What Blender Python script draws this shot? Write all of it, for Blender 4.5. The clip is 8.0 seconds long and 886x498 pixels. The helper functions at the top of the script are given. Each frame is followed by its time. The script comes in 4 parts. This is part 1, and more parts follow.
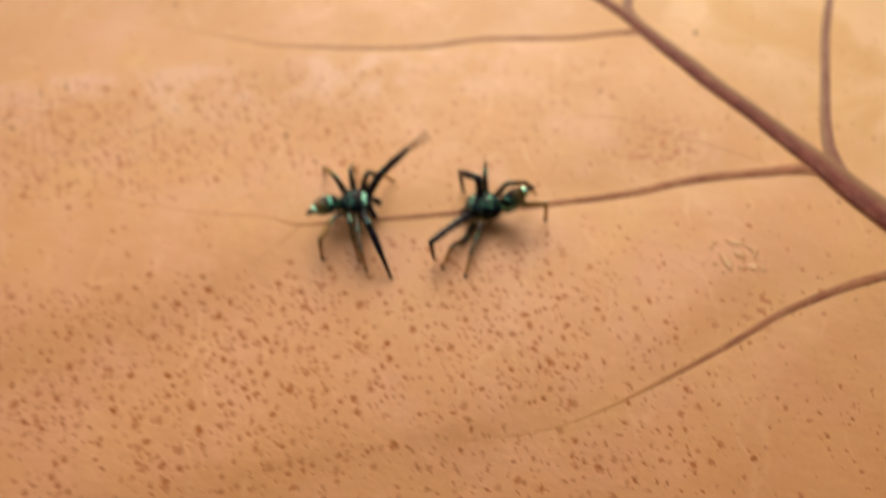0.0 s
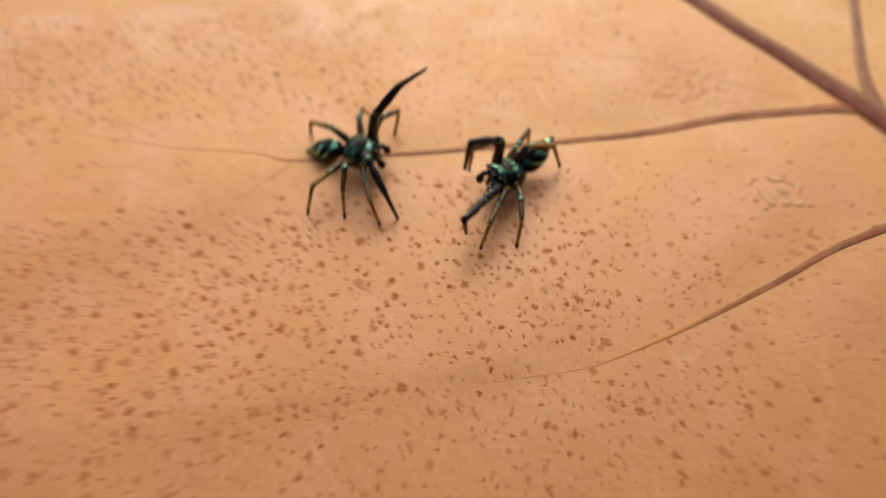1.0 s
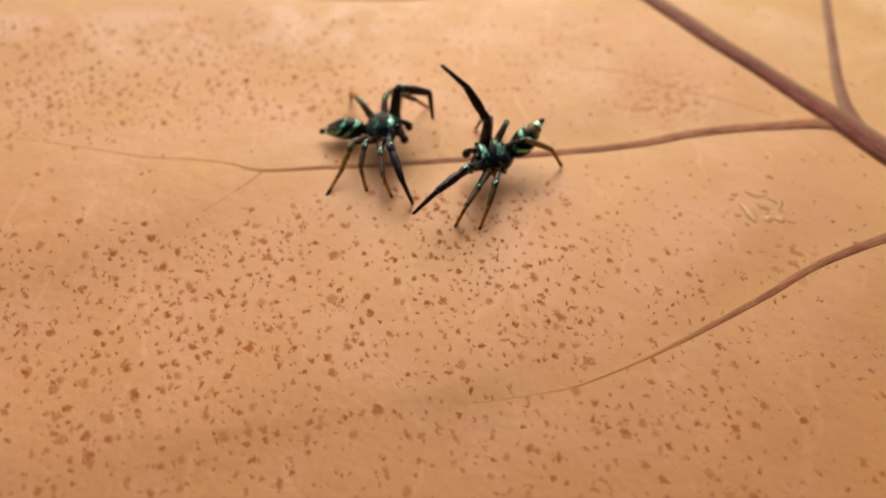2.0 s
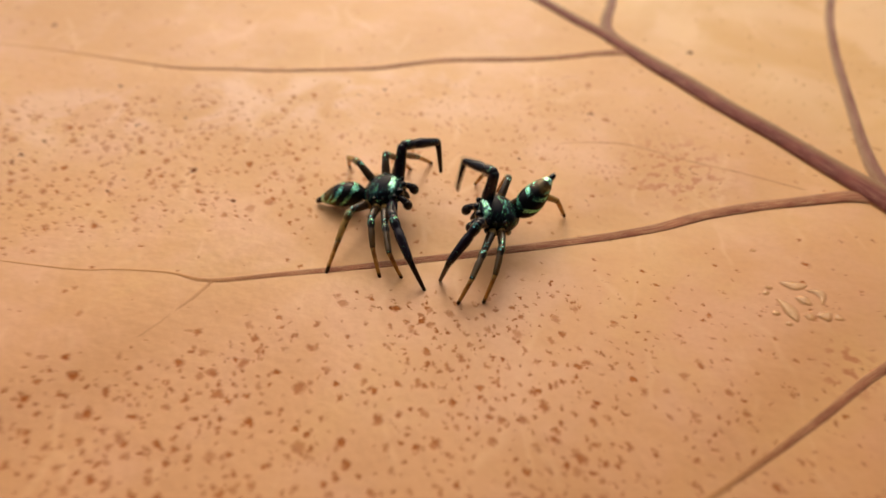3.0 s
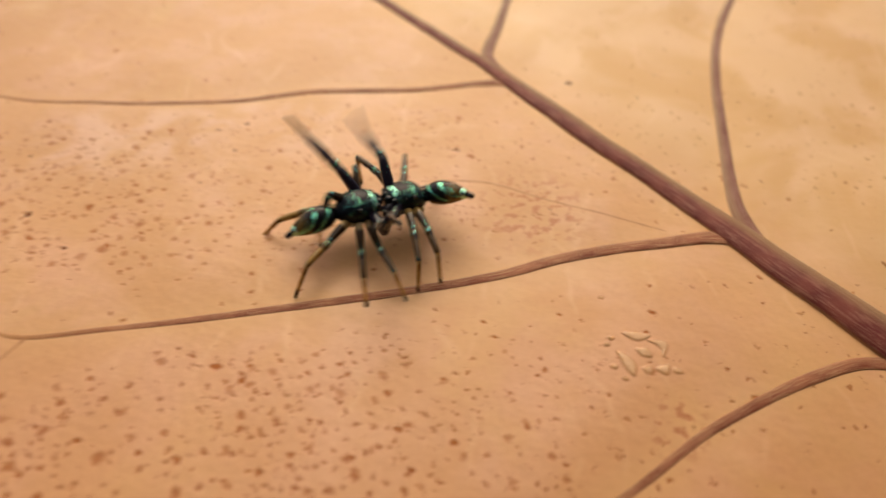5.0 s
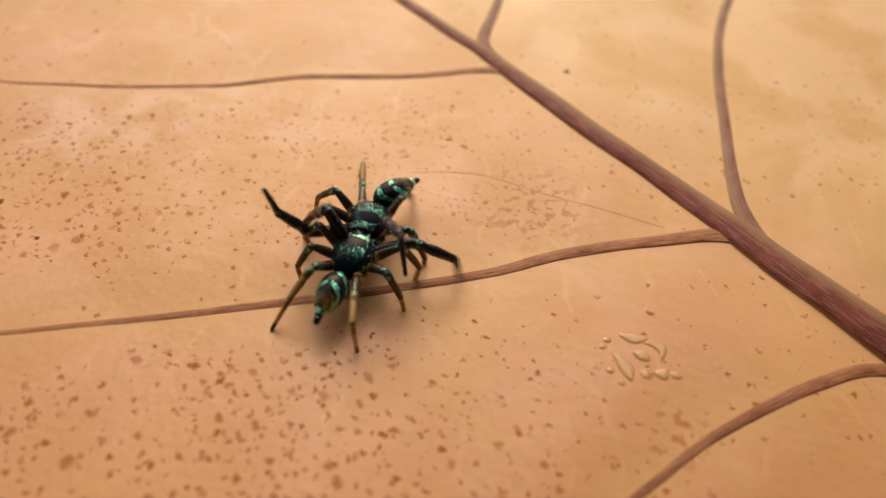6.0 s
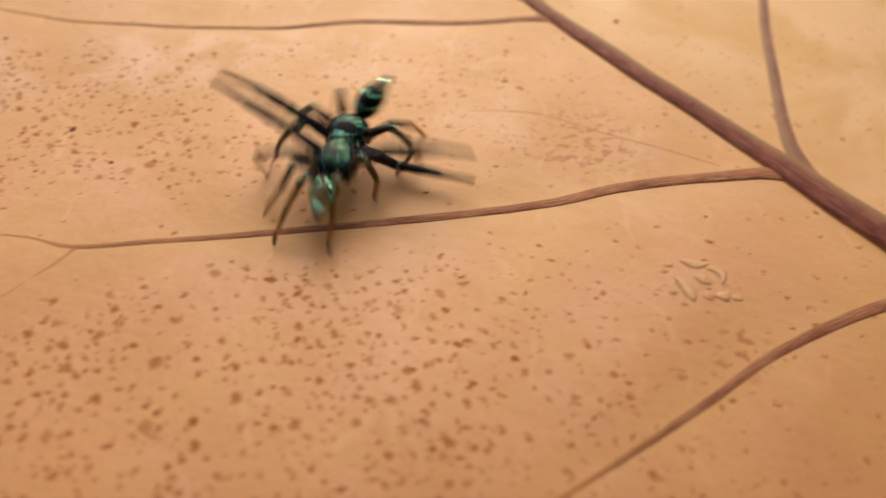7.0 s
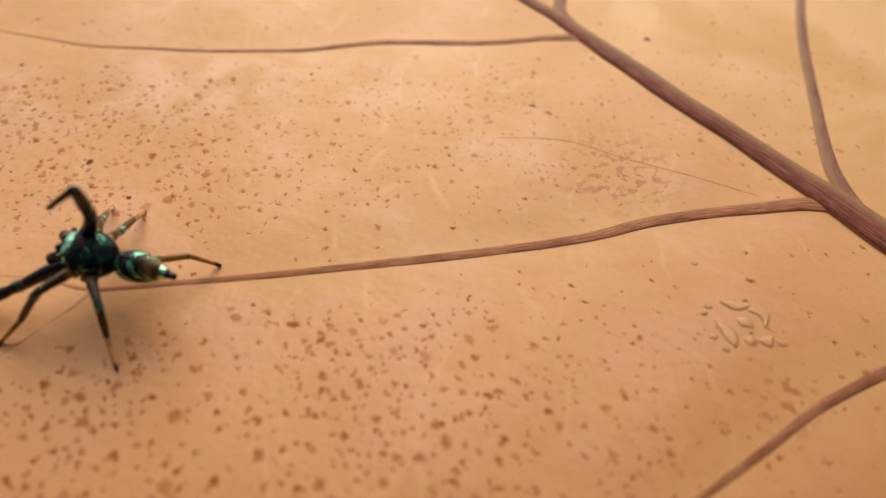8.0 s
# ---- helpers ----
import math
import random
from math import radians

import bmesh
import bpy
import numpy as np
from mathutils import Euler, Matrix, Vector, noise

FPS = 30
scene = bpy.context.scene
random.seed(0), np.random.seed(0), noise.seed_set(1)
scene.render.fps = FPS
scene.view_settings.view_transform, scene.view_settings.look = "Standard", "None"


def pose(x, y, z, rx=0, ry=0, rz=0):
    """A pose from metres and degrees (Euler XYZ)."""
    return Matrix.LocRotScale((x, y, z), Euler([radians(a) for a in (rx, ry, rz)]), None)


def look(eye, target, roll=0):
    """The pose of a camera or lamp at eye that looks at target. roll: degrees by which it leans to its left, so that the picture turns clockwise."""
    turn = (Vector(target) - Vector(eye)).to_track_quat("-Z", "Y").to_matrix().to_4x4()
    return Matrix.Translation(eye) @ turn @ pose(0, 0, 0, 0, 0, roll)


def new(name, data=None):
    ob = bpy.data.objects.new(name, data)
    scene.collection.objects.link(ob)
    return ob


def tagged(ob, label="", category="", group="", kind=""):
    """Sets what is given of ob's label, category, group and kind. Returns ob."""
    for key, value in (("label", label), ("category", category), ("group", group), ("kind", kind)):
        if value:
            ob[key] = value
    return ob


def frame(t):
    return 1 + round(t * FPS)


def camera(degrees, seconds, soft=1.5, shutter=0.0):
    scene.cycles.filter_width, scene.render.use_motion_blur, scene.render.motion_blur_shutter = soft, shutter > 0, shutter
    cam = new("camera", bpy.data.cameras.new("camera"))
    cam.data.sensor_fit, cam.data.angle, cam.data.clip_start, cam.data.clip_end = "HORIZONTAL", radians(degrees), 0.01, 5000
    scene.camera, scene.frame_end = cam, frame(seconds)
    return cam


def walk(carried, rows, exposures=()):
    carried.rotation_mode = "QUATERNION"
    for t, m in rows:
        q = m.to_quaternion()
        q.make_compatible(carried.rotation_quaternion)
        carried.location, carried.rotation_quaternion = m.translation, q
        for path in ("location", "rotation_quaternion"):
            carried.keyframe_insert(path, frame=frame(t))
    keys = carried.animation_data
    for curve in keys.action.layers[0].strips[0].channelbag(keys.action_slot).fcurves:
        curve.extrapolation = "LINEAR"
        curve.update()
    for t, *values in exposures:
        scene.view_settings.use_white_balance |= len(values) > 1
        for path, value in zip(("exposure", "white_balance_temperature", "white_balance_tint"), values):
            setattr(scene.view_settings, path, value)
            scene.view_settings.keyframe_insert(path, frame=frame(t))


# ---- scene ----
MM = 0.001
cam = camera(61.0, 8.0, soft=1.5, shutter=0.9)
# seconds, place in millimetres over the leaf, turn in degrees
PATH = [
    (0.0, 12.58, -45.61, 56.92, 37.10, 3.11, 5.15),
    (0.3, 10.20, -47.87, 59.09, 39.13, 3.23, 4.86),
    (0.5, 8.38, -50.26, 55.13, 40.00, 2.99, 5.19),
    (0.7, 7.19, -50.28, 51.40, 39.34, 2.22, 5.56),
    (1.0, 9.56, -48.16, 45.59, 40.01, 1.59, 4.41),
    (1.2, 9.45, -45.05, 41.05, 39.16, 1.44, 4.32),
    (2.3, 7.22, -47.01, 44.92, 41.51, -0.67, 1.90),
    (2.46, 6.17, -42.01, 44.27, 41.68, 0.20, 0.93),
    (2.54, 6.17, -41.77, 44.27, 41.68, 0.20, 0.93),
    (2.7, 6.89, -38.02, 44.09, 41.95, -0.09, 0.18),
    (3.0, 7.43, -36.55, 40.05, 44.37, -0.42, -0.04),
    (3.5, 8.46, -31.63, 37.62, 45.10, -1.14, -0.47),
    (4.0, 10.91, -31.59, 38.27, 44.55, -1.30, -0.69),
    (4.5, 12.96, -32.92, 40.51, 44.34, -1.54, -1.13),
    (4.8, 15.14, -32.89, 41.43, 44.38, -1.35, -1.28),
    (5.0, 17.65, -32.60, 40.96, 44.50, -1.28, -1.55),
    (5.2, 18.55, -30.81, 39.96, 43.85, -1.15, -1.51),
    (6.3, 17.82, -30.16, 39.82, 43.34, -2.47, -1.36),
    (6.5, 18.00, -28.61, 39.62, 43.71, -2.48, -1.50),
    (7.0, 13.63, -34.79, 37.55, 42.76, -2.56, -0.52),
    (7.5, 12.21, -32.13, 38.98, 42.16, -1.86, -0.37),
    (7.8, 11.59, -30.30, 39.24, 41.78, -1.29, -0.03),
    (7.97, 12.94, -31.12, 38.14, 42.24, -1.48, 0.27),
    (8.0, 12.94, -31.12, 38.14, 42.24, -1.48, 0.27),
]
walk(cam, [(t, pose(x * MM, y * MM, z * MM, rx, ry, rz)) for t, x, y, z, rx, ry, rz in PATH],
     exposures=[(t, stops, 7550, 10) for t, stops in ((0.0, -0.48), (0.3, -0.46), (1.0, -0.52), (3.0, -0.52), (4.5, -0.54), (6.5, -0.56), (7.0, -0.58), (8.0, -0.59))])
cam.data.dof.use_dof = True
cam.data.dof.focus_distance = 54.0 * MM
cam.data.dof.aperture_fstop = 23.0

# ---- light: a bright overcast sky, brightest beyond the leaf ----
world = bpy.data.worlds.new("overcast_sky")
scene.world = world
world.use_nodes = True
sky = world.node_tree.nodes.new("ShaderNodeTexSky")
sky.sky_type, sky.sun_disc = "NISHITA", False
sky.sun_elevation, sky.sun_rotation = radians(41), radians(-2)
sky.dust_density, sky.ozone_density = 6.0, 0.6
world.node_tree.nodes["Background"].inputs["Strength"].default_value = 0.165
world.node_tree.links.new(sky.outputs["Color"], world.node_tree.nodes["Background"].inputs["Color"])
sun = new("sun", bpy.data.lights.new("sun", "SUN"))
sun.data.energy, sun.data.angle, sun.data.color = 1.30, radians(85), (1.0, 0.95, 0.88)
sun.matrix_basis = look((-0.22, 0.68, 1.0), (0, 0, 0))


# ---- materials ----
class Nodes:
    """Shorthand for one material's node tree."""

    def __init__(self, name):
        self.mat = bpy.data.materials.new(name)
        self.mat.use_nodes = True
        self.tree = self.mat.node_tree
        self.bsdf = self.tree.nodes["Principled BSDF"]
        self.coord = self.tree.nodes.new("ShaderNodeTexCoord")

    def add(self, kind, sockets=(), operation="", data_type="", interpolation="", feature="", flat=False):
        n = self.tree.nodes.new(kind)
        if operation:
            n.operation = operation
        if data_type:
            n.data_type = data_type
        if interpolation:
            n.interpolation_type = interpolation
        if feature:
            n.feature = feature
        if flat:
            n.voronoi_dimensions = "2D"
        for key, value in dict(sockets).items():
            self.put(n.inputs[key], value)
        return n

    def put(self, socket, value):
        if hasattr(value, "is_output"):
            self.tree.links.new(value, socket)
        else:
            socket.default_value = value

    def math(self, op, a, b=0.0, c=0.0):
        return self.add("ShaderNodeMath", {0: a, 1: b, 2: c}, operation=op).outputs[0]

    def step(self, value, low, high, a=0.0, b=1.0):
        """value taken smoothly from low..high to a..b."""
        return self.add("ShaderNodeMapRange", {0: value, 1: low, 2: high, 3: a, 4: b}, interpolation="SMOOTHSTEP").outputs[0]

    def noise(self, where, scale, detail=3.0, rough=0.55, distort=0.0):
        return self.add("ShaderNodeTexNoise", {"Vector": where, "Scale": scale, "Detail": detail, "Roughness": rough, "Distortion": distort}).outputs["Fac"]

    def mix(self, fac, a, b):
        n = self.add("ShaderNodeMix", data_type="RGBA")
        self.put(n.inputs["Factor"], fac)
        for socket, value in ((n.inputs[6], a), (n.inputs[7], b)):
            self.put(socket, value if hasattr(value, "is_output") else (*value, 1.0))
        return n.outputs[2]

    def scaled(self, where, sx, sy, sz):
        return self.add("ShaderNodeVectorMath", {0: where, 1: (sx, sy, sz)}, operation="MULTIPLY").outputs[0]

    def bump(self, height, strength, distance):
        self.put(self.bsdf.inputs["Normal"], self.add("ShaderNodeBump", {"Height": height, "Strength": strength, "Distance": distance}).outputs[0])

    def finish(self, colour, rough, metal=0.0, spec=0.5):
        self.put(self.bsdf.inputs["Base Color"], colour if hasattr(colour, "is_output") else (*colour, 1.0))
        self.put(self.bsdf.inputs["Roughness"], rough)
        self.put(self.bsdf.inputs["Metallic"], metal)
        self.put(self.bsdf.inputs["Specular IOR Level"], spec)
        return self.mat


def leaf_material():
    """Dry tan leaf: mottled ground, a pale sheen painted under the upper side vein, rusty flecks of three sizes that
    crowd in bands.
    """
    m = Nodes("dry_leaf")
    p = m.scaled(m.coord.outputs["Object"], 1000, 1000, 1000)
    xyz = m.add("ShaderNodeSeparateXYZ", {0: p}).outputs
    patch = m.noise(p, 0.11, 3.0, 0.6)
    grain = m.noise(p, 2.2, 4.0, 0.65)
    base = m.mix(m.step(m.noise(p, 0.035, 2.0), 0.36, 0.64), (0.68, 0.335, 0.12), (0.72, 0.365, 0.15))
    base = m.mix(m.step(patch, 0.42, 0.68, 0.0, 0.75), base, (0.745, 0.385, 0.212))
    base = m.mix(m.step(m.noise(p, 0.07, 3.0, 0.6, 0.8), 0.54, 0.72, 0.0, 0.55), base, (0.74, 0.42, 0.15))
    base = m.mix(m.step(grain, 0.40, 0.75, 0.0, 0.20), base, (0.52, 0.235, 0.08))
    # fine streaks that run out from the midrib
    streak = m.noise(m.scaled(m.add("ShaderNodeVectorRotate", {"Vector": p, "Angle": 0.25}).outputs[0], 0.05, 0.9, 1.0), 1.0, 3.0, 0.6)
    base = m.mix(m.step(streak, 0.5, 0.75, 0.0, 0.14), base, (0.80, 0.47, 0.22))
    # the half beyond the midrib is yellower, with ochre clouds
    half = m.math("ADD", m.math("MULTIPLY", xyz[0], 0.795), m.math("MULTIPLY", xyz[1], 0.606))
    cloud = m.step(m.noise(p, 0.075, 3.0, 0.6, 0.5), 0.40, 0.62)
    base = m.mix(m.step(half, 38, 48, 0.0, 0.8), base, m.mix(cloud, (0.83, 0.53, 0.265), (0.72, 0.405, 0.135)))
    # faint pale wrinkles between the veins
    bent_p = m.add("ShaderNodeVectorMath", {0: m.scaled(p, 0.16, 0.045, 0.0), 1: m.scaled(m.add("ShaderNodeTexNoise", {"Vector": p, "Scale": 0.12, "Detail": 2.0}).outputs["Color"], 0.9, 0.5, 0.0)}, operation="ADD").outputs[0]
    fold_line = m.add("ShaderNodeTexVoronoi", {"Vector": bent_p, "Scale": 1.0}, feature="DISTANCE_TO_EDGE", flat=True).outputs["Distance"]
    wrinkle = m.math("MULTIPLY", m.step(fold_line, 0.05, 0.0), m.step(m.noise(p, 0.18, 2.0), 0.45, 0.62))
    base = m.mix(m.math("MULTIPLY", wrinkle, 0.26), base, (0.86, 0.55, 0.30))
    # pale sheen of reflected sky, put into the colour
    fold = m.math("ADD", xyz[1], m.math("MULTIPLY", xyz[0], -0.12))
    painted_sheen = m.math("MULTIPLY", m.step(fold, 15.0, 21.0), m.step(fold, 28.0, 25.0))
    painted_sheen = m.math("MULTIPLY", m.math("MULTIPLY", painted_sheen, m.step(xyz[0], 16.0, 2.0)), m.step(m.noise(p, 0.16, 3.0, 0.6, 0.8), 0.40, 0.66, 0.0, 0.42))
    base = m.mix(painted_sheen, base, (0.84, 0.56, 0.42))
    base = m.mix(m.math("MULTIPLY", m.step(fold, 3.0, -6.0, 0.0, 0.28), m.step(half, 40, 26)), base, (0.72, 0.325, 0.150))
    # straw-coloured halo beside the veins
    near = m.add("ShaderNodeAttribute")
    near.attribute_name = "beside_vein"
    halo = m.math("MULTIPLY", near.outputs["Fac"], m.step(m.noise(p, 0.3, 3.0), 0.3, 0.6, 0.35, 0.9))
    base = m.mix(m.math("MULTIPLY", halo, 0.65), base, (0.82, 0.50, 0.205))
    # where flecks crowd: between the side veins, thinning towards the midrib
    begin = m.math("ADD", fold, m.step(xyz[0], -14.0, 4.0, 3.0, 0.0))
    low = m.math("MULTIPLY", m.step(begin, -0.8, -4.5), m.math("MULTIPLY", m.step(half, 28, 2, 0.20, 0.95), m.step(fold, -36.0, -14.0, 0.5, 1.0)))
    high = m.math("MULTIPLY", m.step(fold, 4.0, 8.0), m.step(fold, 27.0, 22.0))
    high = m.math("MULTIPLY", high, m.math("MULTIPLY", m.step(half, 36, 25, 0.2, 0.78), m.step(xyz[0], -12.0, -32.0, 1.0, 1.35)))
    crowd = m.math("ADD", m.math("MULTIPLY", m.math("MAXIMUM", low, high), 0.92), 0.07)
    crowd = m.math("MULTIPLY", crowd, m.step(m.noise(p, 0.22, 2.0), 0.32, 0.62, 0.58, 1.2))
    warp = m.add("ShaderNodeTexNoise", {"Vector": p, "Scale": 1.7, "Detail": 3.0, "Roughness": 0.65}).outputs["Color"]
    warped = m.add("ShaderNodeVectorMath", {0: p, 1: m.scaled(warp, 1.0, 1.0, 0.0)}, operation="ADD").outputs[0]
    # drawn out along the side veins
    warped = m.add("ShaderNodeVectorRotate", {"Vector": warped, "Angle": -0.45}).outputs[0]
    warped = m.scaled(warped, 1.04, 0.86, 0.0)
    ragged = m.math("MULTIPLY", m.math("SUBTRACT", m.noise(p, 4.5, 3.0, 0.7), 0.5), 0.30)
    smaller = m.math("MULTIPLY", m.step(fold, -6.0, 6.0, 1.06, 1.04), m.step(half, 16, 0, 0.68, 1.0))
    flecks, soot = 0.0, 0.0
    for scale, large, share in ((0.60, 0.29, 0.36), (0.92, 0.32, 0.50), (1.35, 0.33, 0.46), (2.1, 0.32, 0.18)):
        v = m.add("ShaderNodeTexVoronoi", {"Vector": warped, "Scale": scale, "Randomness": 1.0}, flat=True)
        rnd = m.add("ShaderNodeSeparateColor", {0: v.outputs["Color"]}).outputs
        here = m.math("LESS_THAN", rnd[0], m.math("MULTIPLY", crowd, share))
        size = m.math("MULTIPLY", m.math("MULTIPLY_ADD", rnd[1], large * 0.56, large * 0.36), smaller)
        away = m.math("ADD", v.outputs["Distance"], m.math("MULTIPLY", ragged, large * 2.0))
        dot = m.step(m.math("DIVIDE", away, size), 1.18, 0.38)
        dot = m.math("MULTIPLY", m.math("MULTIPLY", dot, here), m.math("MULTIPLY_ADD", rnd[2], 0.60, m.math("MULTIPLY", m.step(fold, -2.0, 6.0, 0.58, 0.46), m.step(fold, -30.0, -12.0, 0.62, 1.0))))
        flecks = m.math("MAXIMUM", flecks, dot)
        if scale < 2.0:
            black = m.math("MULTIPLY", m.math("GREATER_THAN", rnd[2], 0.98), m.step(fold, 2.0, 7.0))
            soot = m.math("MAXIMUM", soot, m.math("MULTIPLY", m.math("GREATER_THAN", dot, 0.35), black))
    # rusty scabs in two places
    for cx, cy, r in ((27.0, 12.0, 6.0), (34.0, -8.0, 3.0)):
        d = m.add("ShaderNodeVectorMath", {0: p, 1: (cx, cy, 0.0)}, operation="DISTANCE").outputs["Value"]
        scab = m.math("MULTIPLY", m.step(d, r, r * 0.3), m.step(m.noise(p, 1.15, 3.0, 0.6), 0.53, 0.60, 0.0, 0.80))
        base = m.mix(scab, base, (0.54, 0.17, 0.045))
    base = m.mix(m.math("MULTIPLY", flecks, 0.78), base, m.mix(m.step(grain, 0.4, 0.6), (0.43, 0.125, 0.030), (0.34, 0.080, 0.018)))
    base = m.mix(m.math("MULTIPLY", soot, 0.65), base, (0.09, 0.026, 0.012))
    height = m.math("ADD", m.math("MULTIPLY", grain, 0.35), m.math("MULTIPLY", flecks, -0.5))
    height = m.math("ADD", height, m.math("MULTIPLY", m.noise(p, 0.5, 2.0), 1.6))
    height = m.math("ADD", height, m.math("ADD", m.math("MULTIPLY", streak, 0.15), m.math("MULTIPLY", wrinkle, 0.12)))
    m.bump(height, 0.40, 0.12 * MM)
    return m.finish(base, m.step(patch, 0.3, 0.7, 0.50, 0.40), 0.0, m.math("MULTIPLY_ADD", flecks, -0.55, 0.58))


def vein_material(name, dark, warm, fibre_colour, edge, strong):
    """Woody vein with pale fibres running along it; edge: how far its lit far flank is painted towards straw."""
    m = Nodes(name)
    uv = m.coord.outputs["UV"]
    fibre = m.noise(m.scaled(uv, 0.45, 19.0, 1.0), 1.0, 5.0, 0.7)
    blotch = m.noise(m.scaled(uv, 0.35, 0.8, 1.0), 1.0, 3.0)
    c = m.mix(m.step(blotch, 0.35, 0.7), dark, warm)
    c = m.mix(m.step(fibre, 0.46, 0.62, 0.0, strong), c, fibre_colour)
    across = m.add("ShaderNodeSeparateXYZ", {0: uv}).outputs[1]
    # light on the far flank, painted in as a straw tone
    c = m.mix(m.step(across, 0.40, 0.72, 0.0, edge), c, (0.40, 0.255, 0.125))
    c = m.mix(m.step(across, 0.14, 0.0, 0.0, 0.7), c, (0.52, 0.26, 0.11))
    thick = m.add("ShaderNodeAttribute")
    thick.attribute_name = "thick"
    c = m.mix(m.step(thick.outputs["Fac"], 0.62, 0.24, 0.0, 0.90), c, (0.64, 0.31, 0.12))
    m.bump(m.math("ADD", fibre, m.math("MULTIPLY", blotch, 0.4)), 0.45, 0.10 * MM)
    return m.finish(c, 0.5, 0.0, 0.20)


def fine_vein_material():
    m = Nodes("fine_vein")
    p = m.scaled(m.coord.outputs["Object"], 1000, 1000, 1000)
    c = m.mix(m.step(m.noise(p, 0.8, 2.0), 0.35, 0.7), (0.60, 0.29, 0.115), (0.50, 0.22, 0.08))
    return m.finish(c, 0.5, 0.0, 0.4)


def droplet_material():
    """Clear amber gum."""
    m = Nodes("dried_sap")
    p = m.scaled(m.coord.outputs["Object"], 1000, 1000, 1000)
    c = m.mix(m.step(m.noise(p, 2.0, 2.0), 0.4, 0.7), (0.82, 0.46, 0.215), (0.76, 0.40, 0.17))
    m.put(m.bsdf.inputs["Transmission Weight"], 0.12)
    m.put(m.bsdf.inputs["IOR"], 1.45)
    m.bump(m.noise(p, 5.0, 2.0), 0.25, 0.05 * MM)
    return m.finish(c, 0.07, 0.0, 0.8)


TEAL, DEEP = (0.30, 0.92, 0.74), (0.12, 0.60, 0.62)


def scaly(m, mask, dark, shine=TEAL, rough=0.16, grain=9.0, gloss=0.40):
    """Glossy dark cuticle under iridescent scales, which lie where mask is 1."""
    p = m.scaled(m.coord.outputs["Object"], 1000, 1000, 1000)
    cell = m.add("ShaderNodeTexVoronoi", {"Vector": p, "Scale": grain}).outputs
    tint = m.add("ShaderNodeSeparateColor", {0: cell["Color"]}).outputs
    on = m.step(m.math("SUBTRACT", mask, m.math("MULTIPLY", tint[0], 0.92)), 0.0, 0.10)
    c = m.mix(m.math("MULTIPLY", tint[1], 0.7), shine, DEEP)
    c = m.mix(m.step(tint[2], 0.6, 0.95, 0.0, 0.8), c, (0.30, 0.80, 0.30))
    c = m.mix(on, dark, c)
    # every scale is tilted its own way, so that some flash
    tilt = m.add("ShaderNodeVectorMath", {0: m.scaled(cell["Color"], 0.9, 0.9, 0.9), 1: (0.45, 0.45, 0.45)}, operation="SUBTRACT").outputs[0]
    tilt = m.add("ShaderNodeVectorMath", {0: tilt, "Scale": m.math("MULTIPLY", on, 0.6)}, operation="SCALE").outputs[0]
    facing = m.add("ShaderNodeVectorMath", {0: m.add("ShaderNodeNewGeometry").outputs["Normal"], 1: tilt}, operation="ADD").outputs[0]
    facing = m.add("ShaderNodeVectorMath", {0: facing}, operation="NORMALIZE").outputs[0]
    relief_height = m.math("ADD", m.math("MULTIPLY", cell["Distance"], 0.6), m.math("MULTIPLY", m.noise(p, 4.0, 3.0), 0.7))
    m.put(m.bsdf.inputs["Normal"], m.add("ShaderNodeBump", {"Height": relief_height, "Strength": 0.12, "Distance": 0.04 * MM, "Normal": facing}).outputs[0])
    return m.finish(c, m.math("MULTIPLY_ADD", on, 0.12, rough), m.math("MULTIPLY", on, 0.85), gloss)


def carapace_material():
    """Black shield: teal dust on its rear, a bare black field between the eyes, a bright band over the face."""
    m = Nodes("carapace_scales")
    p = m.scaled(m.coord.outputs["Object"], 1000, 1000, 1000)
    x, y, z = m.add("ShaderNodeSeparateXYZ", {0: p}).outputs
    dust = m.step(m.noise(m.scaled(p, 4.6, 6.8, 6.0), 1.0, 4.0, 0.75), 0.47, 0.65)
    bare = m.math("MULTIPLY", m.math("MULTIPLY", m.step(x, 0.12, 0.28), m.step(x, 1.02, 0.92)), m.step(m.math("ABSOLUTE", y), 0.72, 0.55))
    back = m.math("MULTIPLY", m.math("SUBTRACT", 1.0, bare), m.math("MULTIPLY", m.step(x, -1.5, -0.9), m.step(x, 1.05, 0.9)))
    crown = m.math("MULTIPLY", m.math("MULTIPLY", dust, back), m.math("MULTIPLY", m.step(z, 0.0, 0.30), m.step(x, 0.1, 0.5, 0.48, 0.40)))
    brow = m.math("MULTIPLY", m.math("MULTIPLY", m.step(x, 0.98, 1.06), m.step(x, 1.48, 1.38)), m.math("MULTIPLY", m.step(z, -0.05, 0.15), m.step(m.noise(p, 4.0, 2.0), 0.34, 0.54)))
    flank = m.math("MULTIPLY", m.math("MULTIPLY", m.step(x, 0.7, 1.0), dust), m.math("MULTIPLY", m.step(z, -0.4, -0.1), 0.5))
    shine = m.mix(m.step(x, 0.6, 0.9), (0.17, 0.56, 0.48), (0.55, 1.0, 0.84))
    return scaly(m, m.math("MAXIMUM", crown, m.math("MAXIMUM", brow, flank)), (0.007, 0.009, 0.015), shine, m.step(bare, 0.2, 0.8, 0.10, 0.24), 24.0, 0.12)


